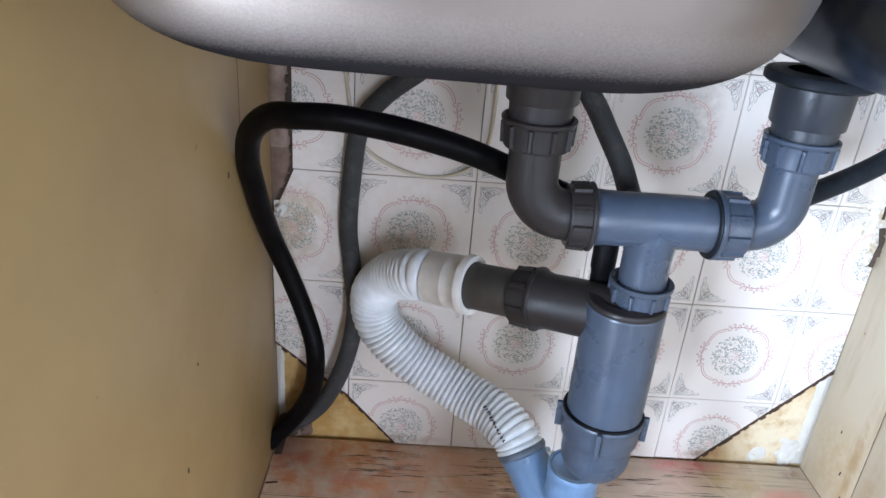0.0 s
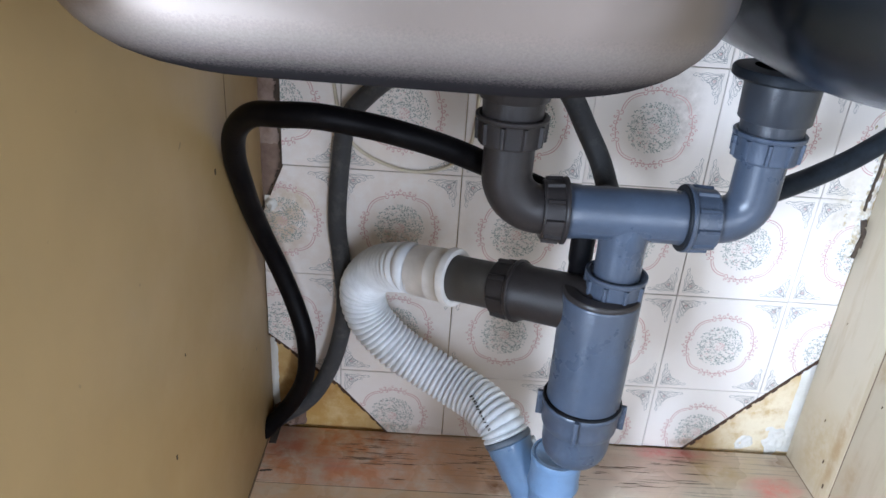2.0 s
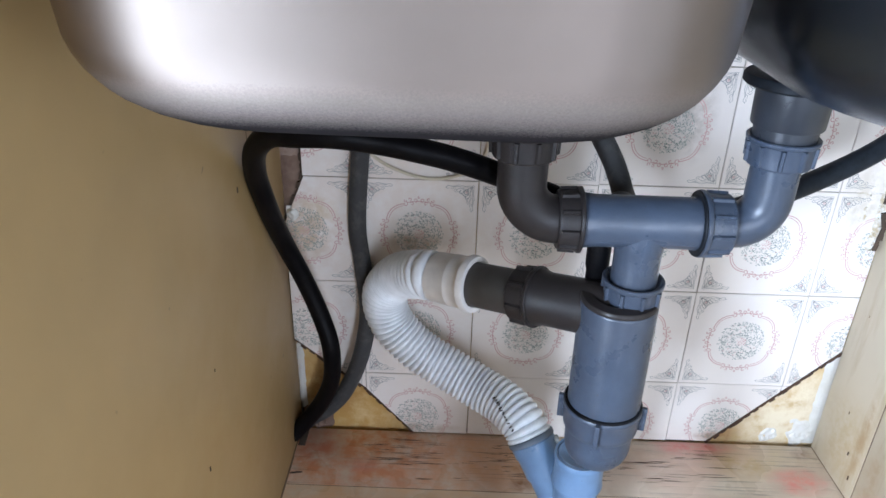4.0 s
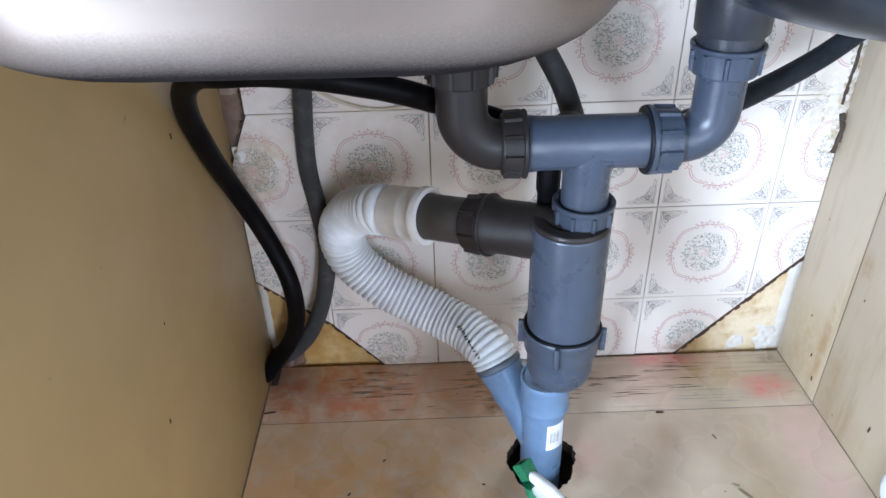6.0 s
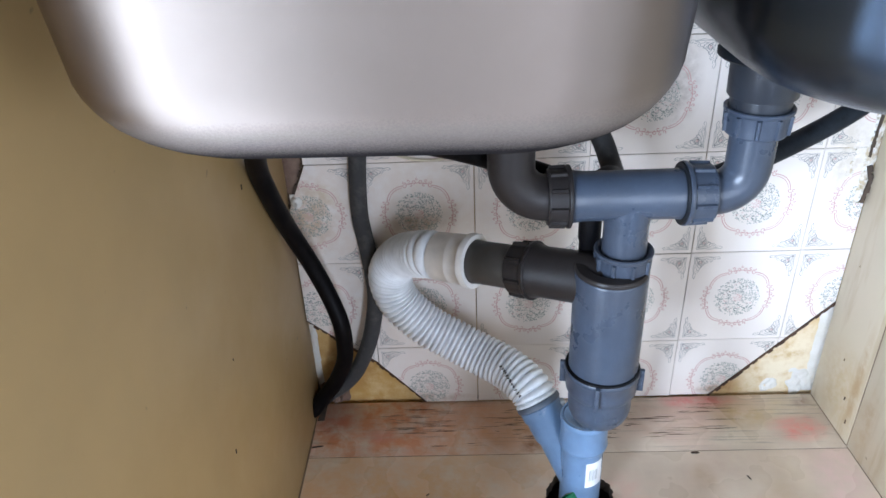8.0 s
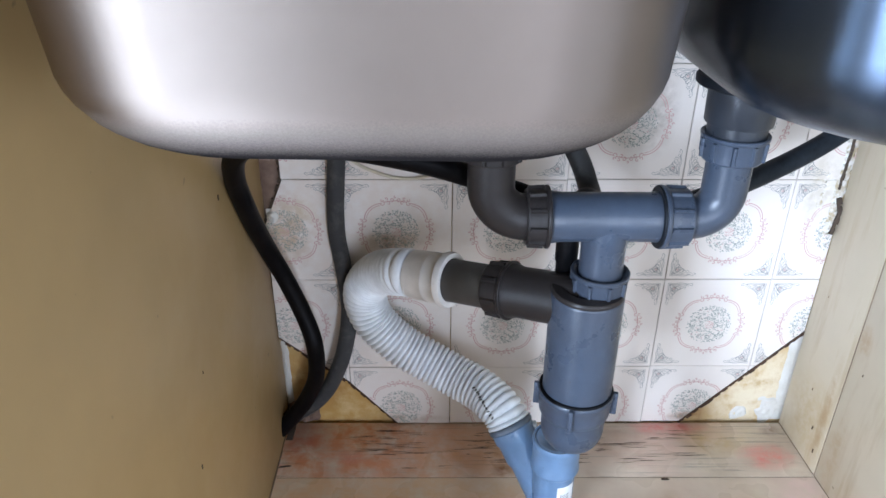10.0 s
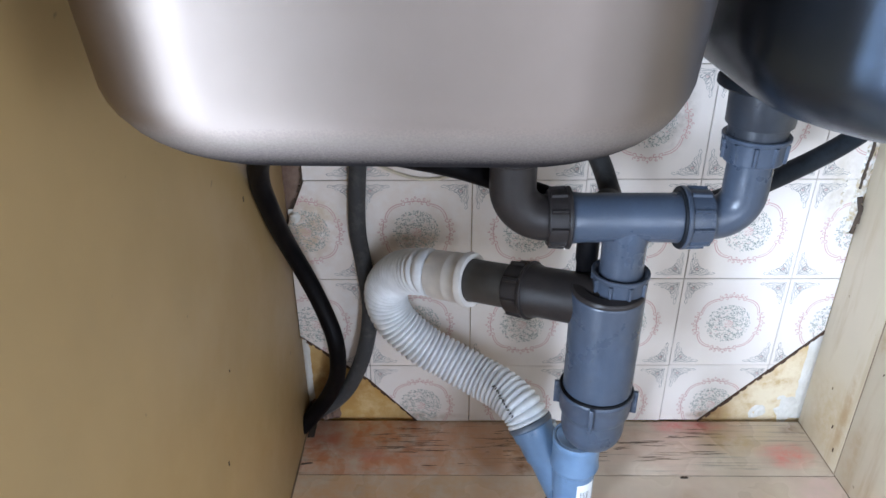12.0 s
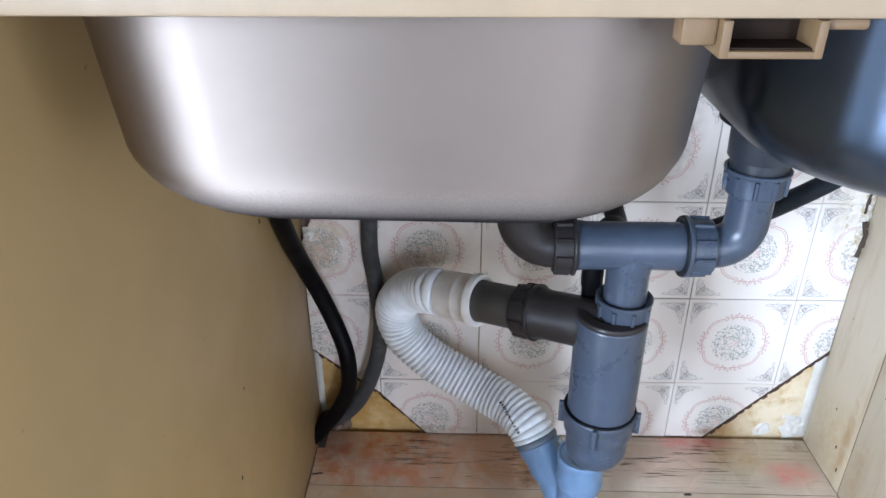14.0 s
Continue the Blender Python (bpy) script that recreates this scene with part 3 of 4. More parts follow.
box(bm, bx1 - 0.0035, bx1, FB, FB + 0.02, bz0, bz1, 0.0006)
box(bm, bx0 + 0.003, bx1 - 0.003, FB, FB + 0.02, bz0, bz0 + 0.0028, 0.0006)
part("socket", bm, M_CLIP, br)
# inside of the socket lined near black for the shade in it
part("socket_back", box(bmesh.new(), bx0 + 0.0035, bx1 - 0.0035, FB + 0.017, FB + 0.02, bz0 + 0.0028, bz1), M_CLIP_SHADE, br, "inner back coloured dark for shade")
part("socket_floor", box(bmesh.new(), bx0 + 0.0036, bx1 - 0.0036, FB + 0.002, FB + 0.0168, bz0 + 0.0026, bz0 + 0.0036), M_CLIP_SHADE, br, "inner floor coloured dark for shade")
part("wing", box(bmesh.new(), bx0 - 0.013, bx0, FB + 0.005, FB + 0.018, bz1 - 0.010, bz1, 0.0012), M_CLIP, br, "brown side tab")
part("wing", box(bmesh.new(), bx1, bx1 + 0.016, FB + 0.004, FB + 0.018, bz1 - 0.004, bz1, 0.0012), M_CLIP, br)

# ---- sink ----
sink = thing("kitchen_sink", "satin stainless steel double bowl kitchen sink", "sink")


def rounded(hx, hy, r, n=8):
    """A rounded rectangle round the origin."""
    out = []
    for cx, cy, a0 in ((hx - r, hy - r, 0), (-hx + r, hy - r, 90), (-hx + r, -hy + r, 180), (hx - r, -hy + r, 270)):
        for i in range(n + 1):
            a = radians(a0 + 90 * i / n)
            out.append((cx + r * math.cos(a), cy + r * math.sin(a)))
    return out


def bowl(name, x0, x1, y0, y1, top, bottom, corner, fillet, taper, label, mat, sag=0.0006, tilt=0.0):
    """A pressed bowl seen from outside: x0..y1 at its top edge."""
    bm = bmesh.new()
    cx, cy, hx, hy = (x0 + x1) / 2, (y0 + y1) / 2, (x1 - x0) / 2, (y1 - y0) / 2
    levels = [(0.0, top)]
    zf = bottom + fillet
    for k in range(1, 5):
        levels.append((taper * k / 4, top + (zf - top) * k / 4))
    for k in range(1, 11):
        a = radians(90 * k / 10)
        levels.append((taper + fillet * (1 - math.cos(a)), bottom + fillet * (1 - math.sin(a))))
    for k in range(1, 5):
        levels.append((taper + fillet + (min(hx, hy) - taper - fillet - 0.03) * k / 4, bottom - sag * k))
    rings = []
    for inset, z in levels:
        r = max(corner - inset * 0.35, 0.02)
        a, b = hx - inset, hy - inset
        rings.append([bm.verts.new((cx + x, cy + y, z + tilt * (hx - x) * (top - z) / (top - bottom))) for x, y in rounded(a, b, min(r, a * 0.98, b * 0.98))])
    for p, q in zip(rings, rings[1:]):
        for i in range(len(p)):
            j = (i + 1) % len(p)
            bm.faces.new((p[i], p[j], q[j], q[i]))
    bm.faces.new(rings[-1])
    bmesh.ops.recalc_face_normals(bm, faces=bm.faces[:])
    ob = part(name, bm, mat, sink, label, True, 60)
    m = ob.modifiers.new("sheet", "SOLIDIFY")
    m.thickness, m.offset = 0.001, -1
    return ob


bowl("bowl", -0.2130, 0.1025, -0.595, -0.12, 0.80, 0.6470, 0.076, 0.049, 0.0086, "large satin steel bowl with speckled dark underside", M_BOWL, 0.0006, 0.011)
bowl("half_bowl", 0.141, 0.50, -0.5485, -0.104, 0.80, 0.629, 0.13, 0.058, 0.011, "steel bowl with dark blue reflections put in its colour", M_HALFBOWL, 0.0042)
bm = bmesh.new()
for a, b, c, d in ((-0.30, -0.224, -0.645, 0.0), (0.12, 0.148, -0.645, 0.0), (0.502, 0.60, -0.645, 0.0), (-0.224, 0.12, -0.645, -0.599), (-0.224, 0.12, -0.138, 0.0), (0.148, 0.502, -0.645, -0.592), (0.148, 0.502, -0.138, 0.0)):
    box(bm, a, b, c, d, 0.8005, 0.803)
part("deck", bm, M_STEEL, sink, "flat steel sink deck", True, 30)

# ---- waste pipework ----
TY, TZ = -0.238, 0.471


def waste_outlet(x, top, step, mat, parent_label):
    ob = thing("sink_waste", parent_label, "waste fitting", "sink wastes")
    m = pose(x, TY, 0)
    part("flange", lathe(bmesh.new(), [(0.026, top + 0.001), (0.042, top), (0.0435, top - 0.002), (0.0435, top - 0.0075), (0.041, top - 0.0095), (0.033, top - 0.0105), (0.026, top - 0.0105)], m, 40, False), M_BLACK, ob, "black sealing flange")
    part("tail", lathe(bmesh.new(), [(0.0316, top - 0.0095), (0.0306, step + 0.001), (0.0300, step), (0.0272, step - 0.0004), (0.0268, step - 0.012), (0.0258, 0.545)], m, 40, False), mat, ob)
    return ob


waste_outlet(0.031, 0.640, 0.572, M_PVC_DARK, "dark grey plastic waste outlet under the large bowl")
waste_outlet(0.2550, 0.611, 0.5675, M_PVC_TAIL, "blue-grey plastic waste outlet under the second bowl")

drain = thing("twin_drain_trap", "grey plastic twin sink drain with bottle trap", "drain trap")
ex = 0.031
# the elbow's brownish shade is in its colour, a darker PVC copy
part("elbow", sweep(bmesh.new(), bend((ex, TY, 0.55), (ex, TY, TZ), (0.08, TY, TZ), 0.034), 0.0228, 32), M_PVC_DARK, drain, "grey elbow with shade in its brownish colour")
part("elbow", sweep(bmesh.new(), bend((0.2545, TY, 0.55), (0.2545, TY, TZ), (0.205, TY, TZ), 0.028), 0.0214, 32), M_PVC, drain)
nut("union_nut", pose(ex, TY, 0.532), 0.0312, 0.026, drain, M_PVC_DARK)
nut("union_nut", pose(0.2548, TY, 0.532), 0.0300, 0.0255, drain, M_PVC)
nut("union_nut", axis_pose((0.0655, TY, TZ), (0.1, TY, TZ)), 0.0302, 0.0225, drain, M_PVC_DARK)
nut("union_nut", axis_pose((0.2235, TY, TZ), (0.1, TY, TZ)), 0.0305, 0.0275, drain, M_PVC)
bm = lathe(bmesh.new(), [(0.0255, 0), (0.0258, 0.002), (0.0245, 0.012), (0.0245, 0.098), (0.0258, 0.108), (0.0255, 0.11)], axis_pose((0.089, TY, TZ), (0.3, TY, TZ)), 40)
lathe(bm, [(0.0222, 0), (0.0222, 0.032), (0.0226, 0.038), (0.0234, 0.0435), (0.0236, 0.060)], axis_pose((0.1455, TY, 0.405), (0.1455, TY, 0.5)), 36)
box(bm, 0.095, 0.19, TY - 0.0216, TY - 0.019, TZ - 0.0125, TZ - 0.0117)
part("tee", bm, M_PVC, drain)
nut("union_nut", pose(0.1455, TY, 0.3815), 0.0288, 0.030, drain, M_PVC, 9)

# bottle trap
body = lathe(bmesh.new(), [(0.028, 0.3865), (0.0368, 0.386), (0.0379, 0.385), (0.0382, 0.383), (0.0379, 0.262), (0.0377, 0.245)], pose(0.1352, TY, 0), 56)
trap_body = part("trap_body", body, M_PVC, drain)
# added dark ring gives the body's top face its shade
part("top_shade_ring", lathe(bmesh.new(), [(0.026, 0.3855), (0.0379, 0.3858), (0.0381, 0.387), (0.0378, 0.3895), (0.0366, 0.391), (0.028, 0.3918), (0.026, 0.3918)], pose(0.1352, TY, 0), 56, False), M_PVC_DARK, trap_body, "added dark ring for the shade on the trap top")
part("appliance_inlet", lathe(bmesh.new(), [(0.0105, 0.37), (0.0105, 0.40), (0.012, 0.404), (0.012, 0.455), (0.0105, 0.457)], pose(0.117, TY + 0.037, 0), 24), M_BLACK, drain, "black inlet spigot")
CX = 0.1345
cup = bmesh.new()
prof = [(0.0365, 0.259), (0.0365, 0.232), (0.0358, 0.229), (0.0355, 0.214)] + [(0.0355 * math.cos(radians(a)) ** 0.8, 0.210 - 0.032 * math.sin(radians(a))) for a in range(6, 90, 12)] + [(0.002, 0.178)]
lathe(cup, prof, pose(CX, TY, 0), 56)
part("trap_cup", cup, M_PVC, drain, "rounded trap cup")
trap_nut = part("trap_nut", lathe(bmesh.new(), [(0.0345, 0.2315), (0.0382, 0.231), (0.0392, 0.2328), (0.0398, 0.240), (0.0402, 0.2545), (0.0412, 0.256), (0.0418, 0.2605), (0.0410, 0.262), (0.0385, 0.258)], pose(CX, TY, 0), 64, False), M_PVC, drain, "dirty ring nut with grip lugs")
for turn in (-106, -14, 76, 168):
    part("grip_lug", box(bmesh.new(), 0.0375, 0.0462, -0.0024, 0.0024, 0.2335, 0.2622, 0.0008, pose(CX, TY, 0, 0, 0, turn)), M_PVC, trap_nut)
part("gasket", lathe(bmesh.new(), [(0.0375, 0.2605), (0.0403, 0.2612), (0.0409, 0.2628), (0.0400, 0.2642), (0.0375, 0.2645)], pose(CX, TY, 0), 56, False), M_BLACK, trap_nut, "black rubber gasket")
part("gasket", lathe(bmesh.new(), [(0.0240, 0), (0.0304, 0), (0.0311, 0.0012), (0.0304, 0.0024), (0.0240, 0.0024)], axis_pose((0.1962, TY, TZ), (0.19, TY, TZ)), 44, False), M_BLACK, drain, "black rubber gasket")

# side arm
A, B = Vector((0.1362, TY, 0.371)), Vector((-0.012, -0.142, 0.344))
AM = axis_pose(A, B)
part("outlet_arm", lathe(bmesh.new(), [(0.0285, 0.0), (0.0285, 0.078), (0.0305, 0.084), (0.0305, 0.098)], AM, 40), M_PVC_DARK, drain, "dark brownish outlet arm")
nut("union_nut", AM @ pose(0, 0, 0.088), 0.0322, 0.027, drain, M_PVC_DARK, 8, True)
part("outlet_tube", lathe(bmesh.new(), [(0.0252, 0.11), (0.0252, 0.172)], AM, 40), M_PVC_WARM, drain, "warm grey tube")

# white corrugated hose from the arm to the floor branch
hose = thing("corrugated_drain_hose", "white corrugated plastic drain hose with a cuff", "drain hose")
L = (B - A).length
part("cuff", lathe(bmesh.new(), [(0.0262, L - 0.012), (0.0318, L - 0.012), (0.0330, L - 0.009), (0.0330, L - 0.004), (0.0304, L - 0.001), (0.0300, L + 0.012), (0.0305, L + 0.0135), (0.0305, L + 0.0150), (0.0299, L + 0.0162), (0.0296, L + 0.036), (0.0292, L + 0.042)], AM, 48, False), M_CUFF, hose, "yellowed smooth cuff")
D = (B - A).normalized()
S = B + D * 0.04
path = spline([S, S + D * 0.02, (-0.096, -0.064, 0.305), (-0.116, -0.045, 0.268), (-0.108, -0.043, 0.225), (-0.072, -0.052, 0.188), (-0.031, -0.063, 0.166), (0.008, -0.079, 0.151), (0.042, -0.101, 0.143), (0.066, -0.125, 0.132), (0.078, -0.139, 0.116)], 24)
PITCH = 0.0078


def ripple(s, total):
    return 0.0240 + 0.0056 * abs(math.sin(math.pi * s / PITCH)) ** 0.55 if s < total - 0.003 else 0.0255


part("corrugated_tube", sweep(bmesh.new(), even(path, PITCH / 14), ripple, 36), M_WHITE, hose)

marks = bmesh.new()
fine = even(path, 0.001)
rng = random.Random(11)
for k in range(len(fine) - 66, len(fine) - 20, 4):
    q, t_ = fine[k], (fine[k + 1] - fine[k]).normalized()
    out_ = Vector((0.05, -0.62, 0.35)) + Vector((-0.2, 0, -0.35)) * ((k - len(fine) + 66) / 46)
    out_ = (out_ - t_ * out_.dot(t_)).normalized()
    side = t_.cross(out_)
    m_ = Matrix((t_, side, out_)).transposed().to_4x4()
    m_.translation = q + out_ * 0.0292
    box(marks, -0.0007, 0.0007, -rng.uniform(0.001, 0.0026), rng.uniform(0.001, 0.0026), -0.001, 0.0012, 0, m_ @ pose(0, 0, 0, 0, 0, rng.uniform(-40, 40)))
tagged(part("ink_print", marks, M_INK, hose, "black unreadable print on the hose"), kind="stuff")

# floor branch
branch = thing("floor_drain_branch", "blue grey plastic branch pipe standing in the floor hole", "drain pipe")
px, py = 0.129, -0.196
bm = lathe(bmesh.new(), [(0.0262, -0.09), (0.0262, 0.099), (0.0272, 0.1), (0.0300, 0.1035), (0.0306, 0.106), (0.0300, 0.1095), (0.0293, 0.111), (0.0293, 0.138), (0.0303, 0.141), (0.0305, 0.147), (0.0295, 0.1495), (0.0272, 0.149), (0.0266, 0.10)], pose(px, py, 0), 44, False)
upright = part("upright", bm, M_PVC_BLUE, branch)
part("seal_ring", lathe(bmesh.new(), [(0.0268, 0.139), (0.0268, 0.1475), (0.0255, 0.1490), (0.0215, 0.1480), (0.016, 0.143), (0.0, 0.141)], pose(px, py, 0), 44, False), M_PVC_BLUE, upright, "pale blue lip seal")
e = Vector((0.079, -0.141, 0.116))
f = Vector((px, py, 0.030))
dm = axis_pose(f, e)
LB = (e - f).length
socket = part("side_socket", lathe(bmesh.new(), [(0.0235, 0.0), (0.0235, LB - 0.047), (0.0262, LB - 0.040), (0.0266, LB - 0.016), (0.0284, LB - 0.013), (0.0288, LB - 0.001), (0.0280, LB), (0.0262, LB + 0.001), (0.026, LB - 0.02)], dm, 40, False), M_PVC_BLUE, branch)
part("rim", lathe(bmesh.new(), [(0.0262, LB), (0.0298, LB + 0.0004), (0.0304, LB + 0.002), (0.0302, LB + 0.006), (0.0290, LB + 0.0075), (0.0255, LB + 0.0078)], dm, 44, False), M_RIM, socket, "dull grey rim ring")
part("tab", box(bmesh.new(), -0.004, 0.004, -0.005, 0.005, -0.009, 0.011, 0.002, pose(e.x + 0.031, e.y - 0.004, e.z + 0.001, 0, -20, 0)), M_SEAL, socket, "pale plastic tab")
lab = bmesh.new()
g = [(a, z) for z in (0.048, 0.090) for a in range(-88, -24, 8)]
vs = [lab.verts.new((px + 0.0266 * math.cos(radians(a)), py + 0.0266 * math.sin(radians(a)), z)) for a, z in g]
k = len(vs) // 2
for i in range(k - 1):
    lab.faces.new((vs[i], vs[i + 1], vs[k + i + 1], vs[k + i]))
part("price_label", lab, M_WHITE, upright, "white paper label")
bars = bmesh.new()
for i, a in enumerate((-78, -75, -72, -68, -64, -60, -57, -53)):
    w = 1.0 if i % 3 else 1.8
    q = [bars.verts.new((px + 0.0268 * math.cos(radians(t)), py + 0.0268 * math.sin(radians(t)), z)) for t, z in ((a, 0.060), (a + w, 0.060), (a + w, 0.078), (a, 0.078))]
    bars.faces.new(q)
part("label_bars", bars, M_GREYPRINT, upright, "grey printed bars")

# ---- hoses and wire ----
bh = thing("black_rubber_hose", "black rubber hose looping along the cabinet side", "hose")
p = spline([(-0.256, -0.036, 0.016), (-0.234, -0.035, 0.043), (-0.209, -0.041, 0.083), (-0.190, -0.055, 0.135), (-0.187, -0.062, 0.193), (-0.200, -0.052, 0.236), (-0.219, -0.051, 0.290), (-0.2345, -0.064, 0.342), (-0.2392, -0.092, 0.388), (-0.2392, -0.122, 0.43), (-0.238, -0.149, 0.471), (-0.227, -0.178, 0.507), (-0.203, -0.206, 0.532), (-0.172, -0.226, 0.540), (-0.139, -0.231, 0.542), (-0.101, -0.226, 0.536), (-0.066, -0.224, 0.529), (-0.022, -0.212, 0.514), (0.025, -0.196, 0.492), (0.06, -0.19, 0.476), (0.12, -0.185, 0.455), (0.22, -0.165, 0.445), (0.30, -0.135, 0.455), (0.365, -0.105, 0.468), (0.42, -0.085, 0.488), (0.465, -0.07, 0.512), (0.505, -0.06, 0.536)], 14)
part("tube", sweep(bmesh.new(), p, 0.0118, 22), M_BLACK, bh)
gh = thing("grey_appliance_hose", "grey plastic appliance hose rising behind the bowl", "hose")
p = spline([(-0.256, -0.014, 0.006), (-0.230, -0.018, 0.034), (-0.200, -0.028, 0.064), (-0.176, -0.03, 0.097), (-0.152, -0.036, 0.16), (-0.140, -0.035, 0.232), (-0.147, -0.018, 0.29), (-0.153, -0.016, 0.346), (-0.149, -0.016, 0.42), (-0.140, -0.02, 0.477), (-0.115, -0.025, 0.512), (-0.080, -0.03, 0.542), (-0.03, -0.045, 0.58), (0.03, -0.065, 0.592), (0.08, -0.085, 0.57), (0.105, -0.1, 0.541), (0.121, -0.112, 0.514), (0.138, -0.124, 0.484), (0.146, -0.14, 0.462), (0.145, -0.165, 0.458), (0.132, -0.19, 0.468), (0.119, -0.2, 0.458), (0.117, -0.201, 0.43)], 14)
part("tube", sweep(bmesh.new(), p, 0.0115, 22), M_GREYHOSE, gh)
wi = thing("thin_wire", "thin cream wire loop hanging on the tiles", "wire")
p = spline([(-0.165, -0.006, 0.60), (-0.160, -0.006, 0.53), (-0.141, -0.006, 0.452), (-0.085, -0.006, 0.418), (-0.031, -0.006, 0.418), (0.006, -0.006, 0.45), (0.013, -0.006, 0.53), (0.01, -0.006, 0.60)], 12)
part("strand", sweep(bmesh.new(), p, 0.0022, 10), M_WIRE, wi)

# ---- bottles and tin on the cabinet floor ----
def spray_bottle(name, x, y, h, turn, nozzle, accent, fat, label, collar=0.0134, broad=0.0085):
    ob = thing(name, label, "spray bottle", "spray bottles")
    m = pose(x, y, 0, 0, 0, turn)
    part("bottle", lathe(bmesh.new(), [(0.028, 0.001), (0.033, 0.004), (0.034, 0.02), (0.034, h * 0.6), (0.031, h * 0.72), (0.018, h * 0.9), (0.0125, h * 0.95), (0.0125, h), (0.0152, h + 0.001), (0.0152, h + 0.003), (0.0125, h + 0.004)], m, 36), M_CLEAR, ob, "cloudy clear bottle")
    c = collar
    part("collar", ribbed(bmesh.new(), [(0.006, h + 0.0035, 0), (c * 1.06, h + 0.004, 0), (c * 1.1, h + 0.0055, 0), (c * 1.08, h + 0.0075, 0), (c, h + 0.008, 0), (c, h + 0.0085, 1), (c * 0.96, h + 0.022, 1), (c * 0.95, h + 0.023, 0), (c * 0.8, h + 0.0255, 0), (0.004, h + 0.026, 0)], m, 22, 0.002, 0.0006, 176), accent, ob)
    q_ = [m @ Vector(v) for v in ((0.040, 0, h + 0.033), (0.027, 0, h + 0.034), (0.010, 0, h + 0.033), (0.001, 0, h + 0.027), (-0.003, 0, h + 0.018))]
    bm = sweep(bmesh.new(), spline(q_, 6), lambda s, total: (fat + 0.002 * s / total) * min(1.0, (0.2 + s / total / 0.15)) ** 0.5, 20)
    part("head", bm, M_WHITE, ob, "white sprayer head")
    bm = bmesh.new()
    mm = m @ pose(0.043, 0, h + 0.034, 0, 48, 0) @ Matrix.Scale(0.84, 4)
    lathe(bm, [(0.007, 0.001), (0.0085, -0.010), (0.0105, -0.009), (0.0115, 0.008), (0.0105, 0.010), (0.007, 0.0095), (0.006, 0.004)], mm @ pose(0, 0, 0, 0, 0, 45), 4)
    if nozzle:
        part("nozzle", bm, nozzle, ob)
    else:
        bm.free()
    p_ = [m @ Vector(v) for v in ((0.032, 0, h + 0.027), (0.030, 0, h + 0.018), (0.0255, 0, h + 0.008), (0.0240, 0, h + 0.004))]
    bm = sweep(bmesh.new(), spline(p_, 6), lambda s, total: broad - 0.35 * broad * s / total, 14)
    part("trigger", bm, accent, ob)
    q_ = [m @ Vector(v) for v in ((0.028, 0, h + 0.028), (0.018, 0, h + 0.024), (0.006, 0, h + 0.022))]
    part("pump_body", sweep(bmesh.new(), spline(q_, 5), 0.0082, 16), M_CLEAR, ob, "cloudy pump body")
    return ob


spray_bottle("spray_bottle", 0.106, -0.426, 0.185, 129, M_GREENP, M_GREENP, 0.0048, "clear spray bottle with green and white trigger head", broad=0.0105)
spray_bottle("spray_bottle", 0.408, -0.455, 0.208, 178, None, M_RED, 0.0190, "clear spray bottle with red trigger and white head", 0.017, 0.0105)
tin = thing("steel_tin", "round polished steel tin with rolled rim", "tin")
part("can", lathe(bmesh.new(), [(0.041, 0.001), (0.0425, 0.003), (0.0425, 0.06), (0.0445, 0.061), (0.045, 0.063), (0.0435, 0.0645), (0.041, 0.063), (0.041, 0.01), (0.002, 0.009)], pose(0.022, -0.379, 0), 44), M_CHROME, tin)

# ---- tiled back wall ----
TW, TH, Z0 = 0.150, 0.151, 0.109
wall = tagged(part("wall_back", box(bmesh.new(), LX - 0.02, RX2 + 0.02, 0.009, 0.06, -0.1, 0.80), M_PLASTER, None, "", False), "plastered back wall with old flowered tiles", "", "", "structure")


def clip(poly, lines):
    """Keeps the part of a polygon on the left of each line ((x, z), (x, z))."""
    for (ax, az), (bx, bz) in lines:
        out = []
        for (px_, pz), (qx, qz) in zip(poly, poly[1:] + poly[:1]):
            dp = (bx - ax) * (pz - az) - (bz - az) * (px_ - ax)
            dq = (bx - ax) * (qz - az) - (bz - az) * (qx - ax)
            if dp >= 0:
                out.append((px_, pz))
            if dp * dq < 0:
                k = dp / (dp - dq)
                out.append((px_ + k * (qx - px_), pz + k * (qz - pz)))
        poly = out
        if len(poly) < 3:
            return []
    return poly


CUT_R = ((0.358, 0.0), (0.519, 0.174))
CUT_L1 = ((-0.251, 0.164), (-0.150, 0.081))
CUT_L2 = ((-0.150, 0.081), (-0.079, 0.0))


def ribbon(points, w):
    """Quads of width w along a flat line."""
    out = []
    for (ax, az), (bx, bz) in zip(points, points[1:]):
        d = math.hypot(bx - ax, bz - az)
        if d < 1e-7:
            continue
        nx, nz = -(bz - az) / d * w / 2, (bx - ax) / d * w / 2
        out.append([(ax - nx, az - nz), (bx - nx, bz - nz), (bx + nx, bz + nz), (ax + nx, az + nz)])
    return out


def scroll(cx, cz, r, a0, turns, w, n=9):
    pts = []
    for i in range(n + 1):
        k = i / n
        a = radians(a0 + 360 * turns * k)
        pts.append((cx + r * (1 - 0.75 * k) * math.cos(a), cz + r * (1 - 0.75 * k) * math.sin(a)))
    return ribbon(pts, w)


